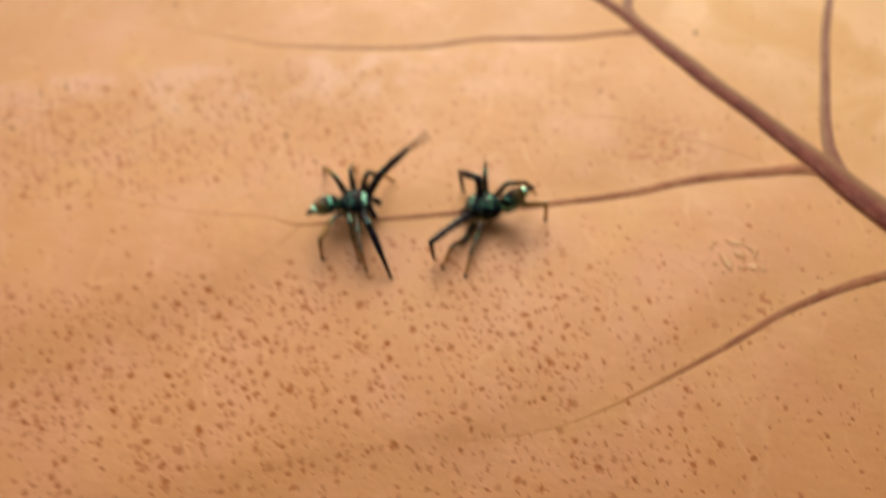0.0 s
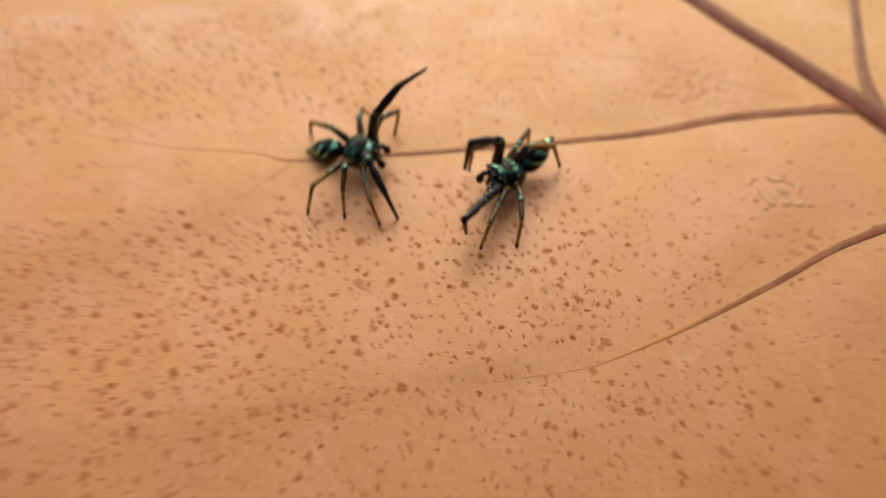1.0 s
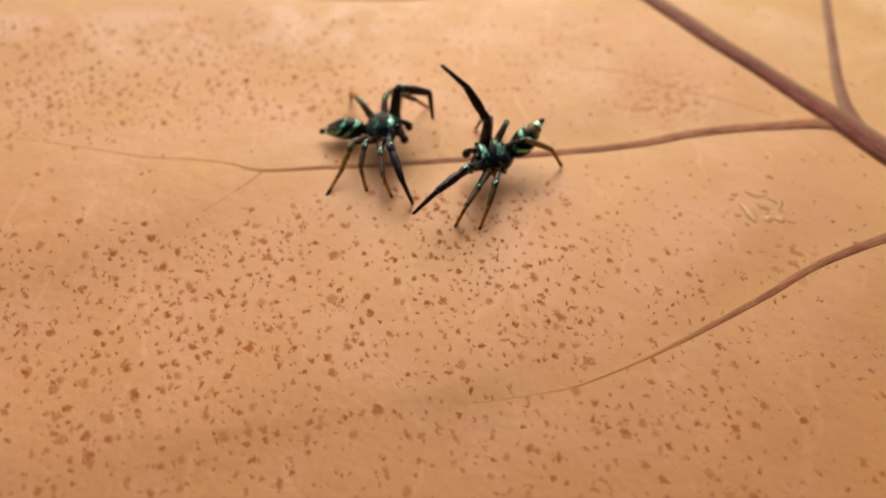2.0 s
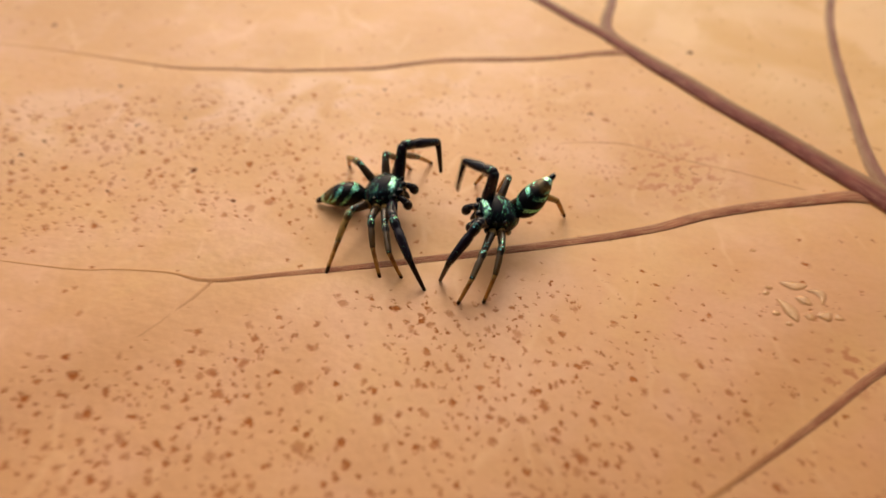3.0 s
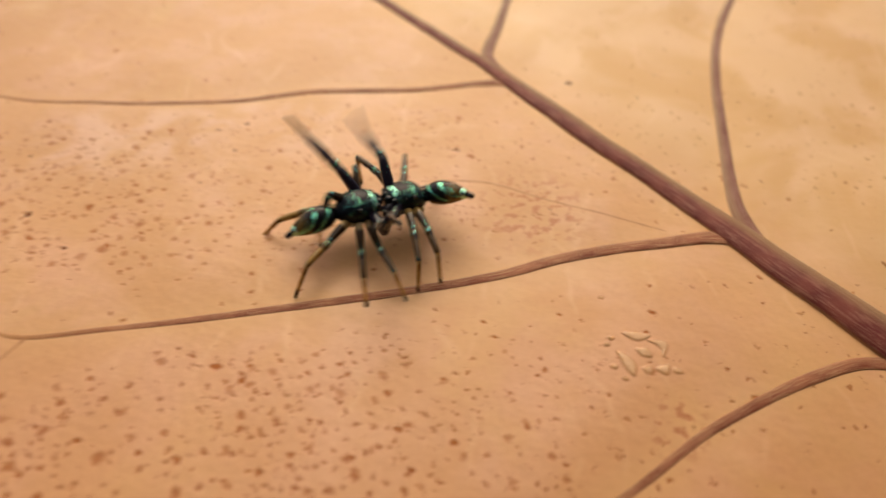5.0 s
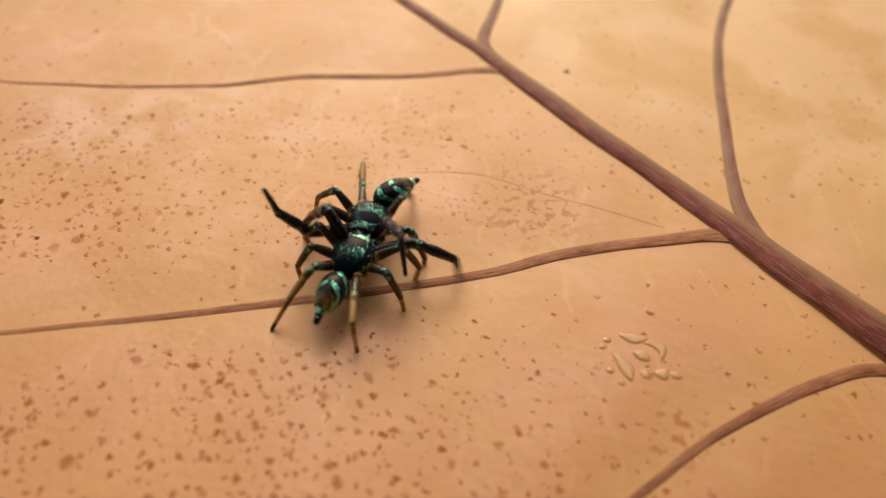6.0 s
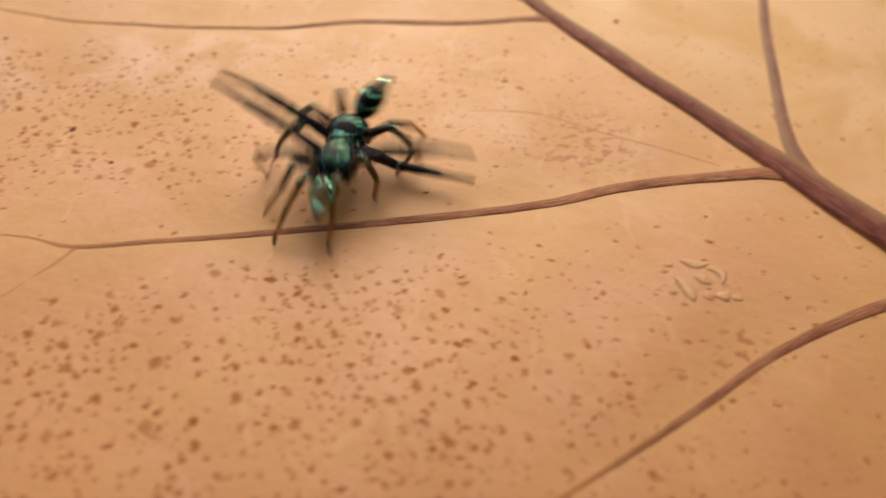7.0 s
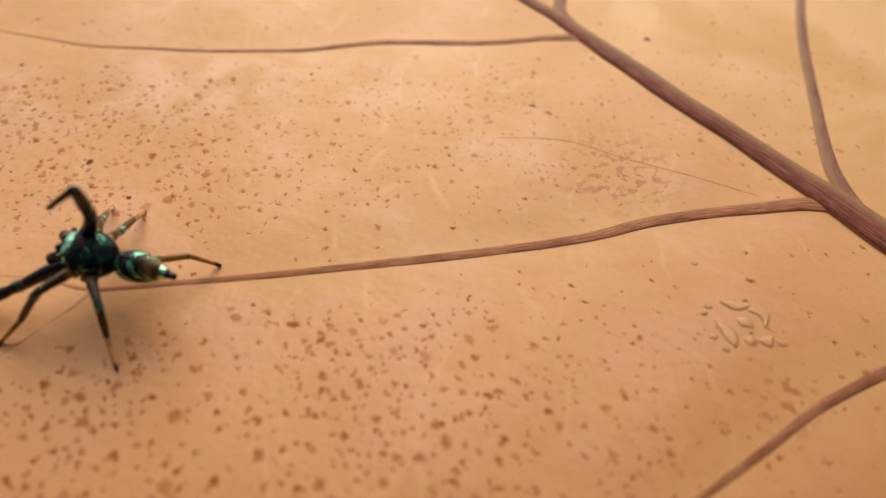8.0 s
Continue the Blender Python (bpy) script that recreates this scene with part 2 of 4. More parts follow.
def abdomen_material():
    m = Nodes("abdomen_scales")
    p = m.scaled(m.coord.outputs["Object"], 1000, 1000, 1000)
    x, y, z = m.add("ShaderNodeSeparateXYZ", {0: p}).outputs
    # the angle round the body: 0 along the back, about 1.6 on the flank
    around = m.math("ARCTAN2", m.math("ABSOLUTE", y), z)
    bend = m.math("MULTIPLY", around, around)
    wob = m.math("MULTIPLY", m.math("SUBTRACT", m.noise(p, 3.2, 3.0), 0.5), 0.30)
    rag = m.step(m.noise(p, 4.5, 3.0, 0.6), 0.32, 0.52)
    mask = 0.0
    # bands bow forward over the back and trail down the flanks; the second is broken along the back
    for at, slope, half, top in ((-0.46, -0.56, 0.27, -0.2), (-1.58, -0.62, 0.29, -0.02), (-2.25, -0.50, 0.14, 0.35)):
        d = m.math("ABSOLUTE", m.math("ADD", m.math("SUBTRACT", m.math("SUBTRACT", x, at), m.math("MULTIPLY", bend, slope)), wob))
        band = m.math("MULTIPLY", m.step(d, half, half * 0.35), m.step(around, top, top + 0.45))
        mask = m.math("MAXIMUM", mask, m.math("MULTIPLY", band, rag))
    mask = m.math("MULTIPLY", mask, m.step(around, 2.0, 1.7))
    mask = m.math("MAXIMUM", mask, m.step(m.math("ABSOLUTE", m.math("ADD", x, 3.44)), 0.22, 0.12))
    amber = m.math("MAXIMUM", m.math("MULTIPLY", m.step(x, -2.05, -2.75), m.step(around, 0.1, 0.8, 0.35, 1.0)), m.step(around, 1.75, 2.15))
    dark = m.mix(amber, (0.008, 0.009, 0.011), m.mix(m.step(m.noise(p, 2.0, 3.0), 0.40, 0.60), (0.12, 0.07, 0.022), (0.27, 0.17, 0.05)))
    dark = m.mix(m.step(x, -3.50, -3.62), dark, (0.012, 0.01, 0.01))
    return scaly(m, mask, dark, m.mix(m.step(x, -3.2, -3.3), (0.28, 0.84, 0.62), (0.72, 1.0, 0.84)), 0.11, 24.0, 0.2)


def leg_material(name, dark, amber, spots, grain=9.0, black_tip=0.0, pale_base=0.0, ring=0.0):
    """Leg cuticle: dark, with amber stretches and teal scales near the joints."""
    m = Nodes(name)
    p = m.scaled(m.coord.outputs["Object"], 1000, 1000, 1000)
    c = m.mix(m.step(m.noise(p, 0.9, 2.0), 0.38, 0.55), dark, amber)
    x, _, z = m.add("ShaderNodeSeparateXYZ", {0: p}).outputs
    c = m.mix(m.step(x, 1.65, 2.05, 0.0, black_tip), c, (0.014, 0.010, 0.010))
    c = m.mix(m.step(x, 1.20, 0.75, 0.0, pale_base), c, (0.50, 0.31, 0.11))
    near = m.math("MAXIMUM", m.step(x, 0.5, 0.25), m.step(x, 1.85, 2.15))
    mask = m.math("MULTIPLY", m.step(m.noise(p, 3.4, 4.0, 0.75), 0.50, 0.58), m.math("MULTIPLY", near, spots))
    band = m.math("MULTIPLY", m.step(x, 0.08, 0.16), m.step(x, 0.52, 0.42))
    mask = m.math("MAXIMUM", mask, m.math("MULTIPLY", m.math("MULTIPLY", band, ring), m.math("MULTIPLY", m.step(m.noise(p, 2.3, 3.0, 0.7), 0.42, 0.56), m.step(z, -0.08, 0.14, 0.25, 1.0))))
    return scaly(m, mask, c, (0.34, 0.80, 0.72), 0.10, grain + 11.0)


def plain(name, colour, other, rough, spec=0.5, scale=3.0):
    m = Nodes(name)
    p = m.scaled(m.coord.outputs["Object"], 1000, 1000, 1000)
    n = m.noise(p, scale, 3.0)
    m.bump(n, 0.4, 0.05 * MM)
    return m.finish(m.mix(m.step(n, 0.35, 0.65), colour, other), rough, 0.0, spec)


def soil_material():
    m = Nodes("dark_soil")
    p = m.coord.outputs["Object"]
    n = m.noise(p, 60.0, 5.0, 0.7)
    m.bump(n, 0.8, 0.01)
    return m.finish(m.mix(m.step(n, 0.35, 0.7), (0.006, 0.004, 0.004), (0.016, 0.010, 0.008)), 0.9, 0.0, 0.2)


def cloth_material():
    """White cloth printed with lime-yellow blotches."""
    m = Nodes("printed_cloth")
    p = m.scaled(m.coord.outputs["Object"], 1000, 1000, 1000)
    v = m.add("ShaderNodeTexVoronoi", {"Vector": p, "Scale": 0.13, "Randomness": 0.9}).outputs
    blot = m.step(v["Distance"], 0.58, 0.50)
    weave = m.noise(m.scaled(p, 3.0, 3.0, 1.0), 1.0, 2.0)
    c = m.mix(blot, (0.78, 0.84, 0.76), (0.62, 0.74, 0.03))
    m.bump(weave, 0.3, 0.2 * MM)
    return m.finish(c, 0.8, 0.0, 0.2)


LEAF, FINE, SAP = leaf_material(), fine_vein_material(), droplet_material()
# brown for the dark outline that contact and refraction give a drop
SAP_OUTLINE = plain("sap_outline", (0.56, 0.24, 0.08), (0.62, 0.29, 0.11), 0.3, 0.5, 2.0)
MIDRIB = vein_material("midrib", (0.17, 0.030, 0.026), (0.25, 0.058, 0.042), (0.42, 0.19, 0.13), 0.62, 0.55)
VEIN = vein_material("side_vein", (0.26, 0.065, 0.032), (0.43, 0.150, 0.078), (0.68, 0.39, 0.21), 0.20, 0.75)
# paler copy for the far veins, their grazing sheen put into the colour
SHEEN_VEIN = vein_material("sheen_vein", (0.24, 0.080, 0.058), (0.36, 0.165, 0.125), (0.52, 0.32, 0.23), 0.50, 0.6)
CARAPACE, ABDOMEN = carapace_material(), abdomen_material()
BLACK_LEG = leg_material("black_leg", (0.012, 0.011, 0.016), (0.018, 0.013, 0.022), 0.08, 9.0, 0.0, 0.0, 0.35)
BANDED_LEG = leg_material("banded_leg", (0.014, 0.013, 0.014), (0.10, 0.056, 0.022), 0.25, 9.0, 0.0, 0.0, 0.6)
HIND_FEMUR = leg_material("hind_femur", (0.014, 0.013, 0.014), (0.05, 0.028, 0.014), 0.3, 9.0, 0.0, 0.85)
AMBER_LEG = leg_material("amber_leg", (0.12, 0.068, 0.026), (0.42, 0.24, 0.07), 0.25, 9.0, 0.0, 0.0, 0.6)
BLACK_TARSUS = leg_material("black_tarsus", (0.012, 0.010, 0.011), (0.03, 0.016, 0.012), 0.1)
AMBER_TARSUS = leg_material("amber_tarsus", (0.26, 0.10, 0.024), (0.55, 0.25, 0.06), 0.2, 9.0, 0.9)
EYE = plain("black_eye", (0.004, 0.004, 0.005), (0.006, 0.006, 0.008), 0.06, 0.7)
MOUTH = plain("dark_jaw", (0.012, 0.010, 0.010), (0.03, 0.018, 0.013), 0.3)
COXA = plain("amber_coxa", (0.34, 0.20, 0.06), (0.66, 0.52, 0.26), 0.18, 0.6, 2.0)
SOIL, CLOTH = soil_material(), cloth_material()


# ---- mesh helpers ----
def part(name, bm, material, parent=None, label="", smooth=True):
    """Links a bmesh, given in millimetres, as one mesh object under its thing or part."""
    bmesh.ops.scale(bm, vec=(MM, MM, MM), verts=bm.verts)
    bmesh.ops.recalc_face_normals(bm, faces=bm.faces)
    data = bpy.data.meshes.new(name)
    bm.to_mesh(data)
    bm.free()
    data.materials.append(material)
    if smooth:
        data.polygons.foreach_set("use_smooth", [True] * len(data.polygons))
    ob = new(name, data)
    ob.parent = parent
    return tagged(ob, label)


def rings(bm, loops):
    """Skins closed loops of points into a tube, with a point at each end where the loops are single points."""
    made = [[bm.verts.new(p) for p in loop] for loop in loops]
    for a, b in zip(made, made[1:]):
        if len(a) == 1 or len(b) == 1:
            tip, ring = (a[0], b) if len(a) == 1 else (b[0], a)
            for i, v in enumerate(ring):
                bm.faces.new((tip, v, ring[(i + 1) % len(ring)]))
        else:
            for i in range(len(a)):
                j = (i + 1) % len(a)
                bm.faces.new((a[i], a[j], b[j], b[i]))
    return bm


def spun(profile, sides=14, flat=1.0, sag=0.0):
    """A tube along x: profile rows (x, radius); flat: height over width; sag: how far the middle bows up."""
    bm = bmesh.new()
    x0, x1 = profile[0][0], profile[-1][0]
    loops = []
    for x, r in profile:
        u = (x - x0) / (x1 - x0)
        lift = sag * 4 * u * (1 - u)
        if r <= 0:
            loops.append([(x, 0, lift)])
        else:
            loops.append([(x, r * math.cos(a), r * flat * math.sin(a) + lift) for a in (2 * math.pi * k / sides for k in range(sides))])
    return rings(bm, loops)


def bent(points, radii, sides=12):
    """A tube along points with a radius at each, closed at both ends."""
    bm = bmesh.new()
    pts = [Vector(p) for p in points]
    loops = [[tuple(pts[0])]]
    for i, (p, r) in enumerate(zip(pts, radii)):
        way = (pts[min(i + 1, len(pts) - 1)] - pts[max(i - 1, 0)]).normalized()
        u = way.cross(Vector((0, 1, 0.01))).normalized()
        v = way.cross(u)
        loops.append([tuple(p + r * (math.cos(a) * u + math.sin(a) * v)) for a in (2 * math.pi * k / sides for k in range(sides))])
    loops.append([tuple(pts[-1] + (pts[-1] - pts[-2]).normalized() * radii[-1] * 0.6)])
    return rings(bm, loops)


def ball(centre, size, u=16, v=10):
    bm = bmesh.new()
    bmesh.ops.create_uvsphere(bm, u_segments=u, v_segments=v, radius=1.0)
    bmesh.ops.scale(bm, vec=size, verts=bm.verts)
    bmesh.ops.translate(bm, vec=centre, verts=bm.verts)
    return bm


# ---- the leaf ----
BASE = np.array((49.7, -0.5))
ALONG = np.array((-0.606, 0.795))
OUT = np.array((-0.795, -0.606))
S_BASE, S_TIP = -46.4, 146.4

VEINS = {
    "midrib": [(87.5, -50.2, 4.8), (66.0, -21.6, 4.2), (55.0, -7.0, 3.85), (49.9, -0.1, 3.6), (45.8, 5.3, 3.25), (43.75, 8.3, 2.95), (41.4, 11.5, 2.5), (37.75, 16.3, 2.3), (33.7, 21.3, 2.25), (29.5, 27.2, 2.1), (26.75, 31.1, 1.9), (24.3, 34.4, 1.55), (21.6, 37.5, 1.45), (15.5, 45.0, 1.3), (-3.0, 68.7, 1.0), (-20.0, 91.0, 0.7), (-38.0, 115.0, 0.4)],
    "upper_side_vein": [(29.8, 27.8, 0.9), (28.0, 29.7, 1.1), (26.2, 30.7, 1.15), (23.8, 30.45, 0.92), (18.4, 29.5, 0.82), (12.1, 29.3, 0.82), (7.9, 29.05, 0.76), (4.5, 28.3, 0.68), (0.3, 27.2, 0.62), (-5.7, 26.7, 0.55), (-12.3, 26.7, 0.5), (-17.3, 27.0, 0.45), (-23.5, 28.5, 0.36), (-31.5, 30.6, 0.25), (-44.0, 33.0, 0.14)],
    "middle_side_vein": [(47.0, 4.2, 1.1), (44.8, 7.0, 1.4), (42.8, 8.7, 1.5), (40.5, 9.0, 1.45), (37.3, 8.4, 1.25), (32.8, 7.7, 1.08), (28.4, 6.72, 1.02), (24.1, 5.2, 0.9), (17.9, 3.8, 0.82), (13.9, 2.9, 0.8), (8.2, 1.9, 0.7), (2.6, 0.9, 0.62), (-3.5, 0.1, 0.52), (-8.9, -0.6, 0.4), (-11.9, 0.1, 0.22), (-15.6, 0.4, 0.18), (-19.2, 0.4, 0.17), (-27.0, 1.6, 0.13), (-36.0, 2.6, 0.08)],
    "lower_side_vein": [(60.5, -14.8, 1.3), (57.5, -9.0, 1.5), (53.2, -4.4, 1.3), (48.5, -3.1, 1.08), (43.6, -4.58, 0.92), (39.5, -6.38, 0.82), (35.4, -8.58, 0.72), (31.3, -11.45, 0.58), (26.3, -14.75, 0.46), (21.5, -17.7, 0.28), (17.9, -19.6, 0.18), (15.2, -20.6, 0.11), (9.0, -22.0, 0.06)],
    "far_side_vein": [(46.4, 4.9, 1.1), (44.7, 8.2, 1.4), (44.0, 11.5, 1.4), (44.3, 15.3, 1.2), (45.7, 22.6, 1.05), (47.5, 31.2, 1.0), (50.0, 39.4, 0.95), (54.0, 47.8, 0.85), (62.0, 61.0, 0.6), (70.0, 72.0, 0.3)],
    "farthest_side_vein": [(27.0, 31.4, 0.9), (25.2, 34.4, 1.2), (25.1, 36.6, 1.2), (26.4, 41.0, 1.05), (27.8, 46.4, 0.95), (31.0, 58.0, 0.8), (38.0, 74.0, 0.5), (45.0, 86.0, 0.25)],
    "fine_vein": [(18.0, 15.6, 0.10), (21.0, 15.7, 0.17), (24.2, 15.2, 0.18), (28.5, 13.2, 0.16), (33.4, 11.3, 0.14), (37.4, 9.7, 0.10)],
    "twig_vein": [(-8.7, -0.6, 0.29), (-9.7, -2.2, 0.25), (-10.7, -3.4, 0.08)],
    "stray_vein": [(-10.9, -3.7, 0.08), (-11.5, -4.5, 0.14), (-12.6, -5.7, 0.08)],
}


def smooth_line(rows, step):
    """A curve through the rows (Catmull-Rom), sampled about every step millimetres."""
    p = np.array(rows, float)
    p = np.vstack([2 * p[0] - p[1], p, 2 * p[-1] - p[-2]])
    out = []
    for i in range(1, len(p) - 2):
        a, b, c, d = p[i - 1:i + 3]
        n = max(2, int(np.linalg.norm(c[:2] - b[:2]) / step))
        for k in range(n):
            u = k / n
            out.append(0.5 * (2 * b + (c - a) * u + (2 * a - 5 * b + 4 * c - d) * u * u + (3 * b - a - 3 * c + d) * u ** 3))
    out.append(p[-2])
    return np.array(out)


LINES = {name: smooth_line(rows, 0.7) for name, rows in VEINS.items()}
MAIN_POINTS = np.vstack([LINES[n][::2] for n in VEINS if n.endswith("side_vein") or n == "midrib"])


def half_width(s):
    return 86.75 - 0.0094 * (s - 50.3) ** 2


def relief(xy):
    """Height of the blade, in millimetres: shallow valleys along the veins, soft waves, margins that droop."""
    xy = np.atleast_2d(np.asarray(xy, float))
    z = np.zeros(len(xy))
    for i in range(0, len(xy), 4000):
        q = xy[i:i + 4000]
        d2 = ((q[:, None, :] - MAIN_POINTS[None, :, :2]) ** 2).sum(-1)
        w = MAIN_POINTS[None, :, 2]
        z[i:i + 4000] -= (0.14 * w * np.exp(-d2 / (2.2 + 1.2 * w) ** 2)).max(1)
    s, p = (xy - BASE) @ ALONG, (xy - BASE) @ OUT
    x, y = xy[:, 0], xy[:, 1]
    z += 0.10 * np.sin(x * 0.16 + 0.09 * y + 0.6) + 0.07 * np.sin(0.23 * y - 0.11 * x)
    z += 0.05 * np.sin(0.55 * x + 0.3 * np.sin(0.4 * y)) * np.sin(0.42 * y)
    # a soft crease that runs out from the end of the middle side vein
    crease = (x + 18.0) * -0.50 + (y + 10.5) * 0.866
    z += 0.17 * np.tanh(crease / 2.6) * np.clip((-2.0 - x) / 14.0, 0, 1) * np.exp(-np.clip(crease - 4.0, 0, None) / 7.0)
    # another that carries on from the end of the lower side vein
    crease = (x + 1.0) * -0.27 + (y + 24.2) * 0.963
    z += 0.13 * np.tanh(crease / 2.2) * np.clip((20.0 - x) / 10.0, 0, 1) * np.clip((x + 30.0) / 15.0, 0, 1) * np.exp(-np.abs(crease) / 6.0)
    edge = np.clip(np.abs(p) - 68.0, 0, None)
    z -= 0.0006 * edge ** 2 + 0.05 * np.sin(0.09 * s) * (edge / 20.0) ** 2
    z -= 0.003 * np.clip(s - 105.0, 0, None) ** 2 + 0.004 * np.clip(-15.0 - s, 0, None) ** 2
    return z


def beside_vein(xy):
    """1 at a main vein, falling to 0 a few millimetres away."""
    out = np.zeros(len(xy))
    for i in range(0, len(xy), 4000):
        q = xy[i:i + 4000]
        d2 = ((q[:, None, :] - MAIN_POINTS[None, :, :2]) ** 2).sum(-1)
        w = MAIN_POINTS[None, :, 2]
        out[i:i + 4000] = (np.exp(-np.sqrt(d2) / (0.4 + 1.1 * w)) * np.clip(w * 1.6, 0, 1)).max(1)
    return out


def build_leaf():
    leaf = tagged(new("leaf"), "large dry tan leaf with purplish brown veins and brown flecks", "leaf")
    rows, cols = 230, 200
    u = np.linspace(0.0, 1.0, rows)
    s = S_BASE + 0.4 + (S_TIP - S_BASE - 0.8) * u
    v = np.linspace(-1.0, 1.0, cols)
    S, V = np.meshgrid(s, v, indexing="ij")
    wave = 1.0 + 0.003 * np.sin(S * 0.21) + 0.001 * np.sin(S * 0.63 + 1.0)
    P = V * half_width(S) * wave
    xy = BASE + S[..., None] * ALONG + P[..., None] * OUT
    flat = xy.reshape(-1, 2)
    top = np.column_stack([flat, relief(flat)])
    under = top - (0.0, 0.0, 0.16)
    n = rows * cols
    idx = np.arange(n).reshape(rows, cols)
    a, b, c, d = (idx[:-1, :-1], idx[1:, :-1], idx[1:, 1:], idx[:-1, 1:])
    quads = np.stack([a, b, c, d], -1).reshape(-1, 4)
    faces = [tuple(q) for q in quads.tolist()] + [tuple(n + k for k in q[::-1]) for q in quads.tolist()]
    rim = list(idx[0, :]) + list(idx[1:, -1]) + list(idx[-1, -2::-1]) + list(idx[-2:0:-1, 0])
    rim = [int(k) for k in rim]
    faces += [(p, q, q + n, p + n) for p, q in zip(rim, rim[1:] + rim[:1])]
    data = bpy.data.meshes.new("blade")
    data.from_pydata((np.vstack([top, under]) * MM).tolist(), [], faces)
    halo = data.attributes.new("beside_vein", "FLOAT", "POINT")
    halo.data.foreach_set("value", np.tile(beside_vein(flat), 2).astype(np.float32))
    data.materials.append(LEAF)
    data.polygons.foreach_set("use_smooth", [True] * len(data.polygons))
    blade = new("blade", data)
    blade.parent = leaf
    for name, line in LINES.items():
        fine = line[:, 2].max() < 0.3
        build_vein(leaf, "vein" if name != "midrib" else "midrib", line, FINE if fine else MIDRIB if name == "midrib" else SHEEN_VEIN if name.startswith("far") else VEIN)
    build_sap(leaf)
    return leaf


def build_vein(leaf, name, line, material):
    """A rounded rib along the line, sunk a little into the blade."""
    sides = 12
    tangent = np.gradient(line[:, :2], axis=0)
    tangent /= np.linalg.norm(tangent, axis=1)[:, None]
    normal = np.column_stack([-tangent[:, 1], tangent[:, 0]])
    if normal[:, 1].mean() < 0:
        normal = -normal
    bm = bmesh.new()
    layer = bm.loops.layers.uv.new("UVMap")
    girth = bm.verts.layers.float.new("thick")
    run = np.concatenate([[0], np.cumsum(np.linalg.norm(np.diff(line[:, :2], axis=0), axis=1))])
    grid, uv = [], {}
    knot = 1.0 + 0.03 * np.sin(run * 0.35) + 0.012 * np.sin(run * 1.1 + 1.0)
    angle = np.linspace(0.0, math.pi, sides + 1)
    across = -np.cos(angle)[None, :] * (line[:, 2] * 0.5 * knot)[:, None]
    feet = line[:, None, :2] + normal[:, None, :] * across[..., None]
    z0 = relief(feet.reshape(-1, 2)).reshape(across.shape)
    tall = 0.20 if name == "midrib" else 0.15
    for i, w in enumerate(line[:, 2]):
        row = []
        for k in range(sides + 1):
            a = angle[k]
            up = math.sin(a) ** 0.8 * w * tall * (1.0 + 0.04 * math.sin(3.0 * a + run[i] * 0.04)) - min(0.03, 0.06 * w)
            vert = bm.verts.new((feet[i, k, 0], feet[i, k, 1], z0[i, k] + up))
            uv[vert] = (run[i], k / sides)
            vert[girth] = w
            row.append(vert)
        grid.append(row)
    for r0, r1 in zip(grid, grid[1:]):
        for k in range(sides):
            face = bm.faces.new((r0[k], r0[k + 1], r1[k + 1], r1[k]))
            for loop in face.loops:
                loop[layer].uv = uv[loop.vert]
    return part(name, bm, material, leaf)


def build_sap(leaf):
    """Domed dried drops, some bent like a comma, in a small cluster with beads round them."""
    # x, y, length, width, turn, bend, height
    drops = ((31.68, -3.15, 2.1, 0.72, -69, 0.10, 0.22), (32.83, -0.82, 1.8, 0.66, -9, -0.10, 0.20), (34.12, -1.85, 1.5, 0.56, -62, 0.36, 0.18),
             (33.03, -2.30, 1.00, 0.66, -37, 0.05, 0.20), (34.05, -3.62, 0.90, 0.66, 20, -0.12, 0.18), (34.95, -3.80, 0.55, 0.40, -30, 0.0, 0.10),
             (33.00, -3.72, 0.55, 0.42, 70, 0.05, 0.10), (30.99, -1.00, 0.34, 0.28, 0, 0.0, 0.14), (30.62, -1.53, 0.32, 0.26, 30, 0.0, 0.14),
             (30.77, -3.41, 0.40, 0.32, 0, 0.0, 0.16), (31.34, -4.37, 0.26, 0.22, 0, 0.0, 0.10), (31.00, 2.80, 0.26, 0.22, 0, 0.0, 0.12))
    for x, y, long, wide, turn, bend, tall in drops:
        z = float(relief([(x, y)])[0])
        shapes = []
        for grow, high, low in ((1.0, 0.24 * tall, 0.06), (1.22, 0.035, 0.05)):
            bm = ball((0, 0, 0), (1.0, 1.0, 1.0), 24, 14)
            for vert in bm.verts:
                u, v, w = vert.co
                taper = (1.0 - 0.30 * u * u) * (1.0 + 0.10 * math.sin(3.0 * u + x))
                rim = 0.13 * (grow - 1.0) / 0.22
                vert.co = (u * (0.5 * long + rim), v * (0.5 * wide + rim) * taper + bend * (1.0 - 2.0 * u * u), w * (high if w > 0 else low))
            bmesh.ops.rotate(bm, cent=(0, 0, 0), matrix=Matrix.Rotation(radians(turn), 3, "Z"), verts=bm.verts)
            bmesh.ops.translate(bm, vec=(x, y, z + (0.03 if grow == 1.0 else 0.0)), verts=bm.verts)
            shapes.append(bm)
        drop = part("sap_drop", shapes[0], SAP, leaf, "shiny dried amber sap drop")
        # added disc that paints the drop's dark outline
        part("drop_outline", shapes[1], SAP_OUTLINE, drop, "brown disc painted as the drop's dark outline")


# ---- what lies under the leaf ----
def build_ground():
    bm = bmesh.new()
    ring = [bm.verts.new((4.0e5 * math.cos(a), 4.0e5 * math.sin(a), -11.0)) for a in (2 * math.pi * k / 48 for k in range(48))]
    bm.faces.new(ring)
    tagged(part("ground", bm, SOIL), "dark shaded soil beneath the leaf", "ground", kind="structure")


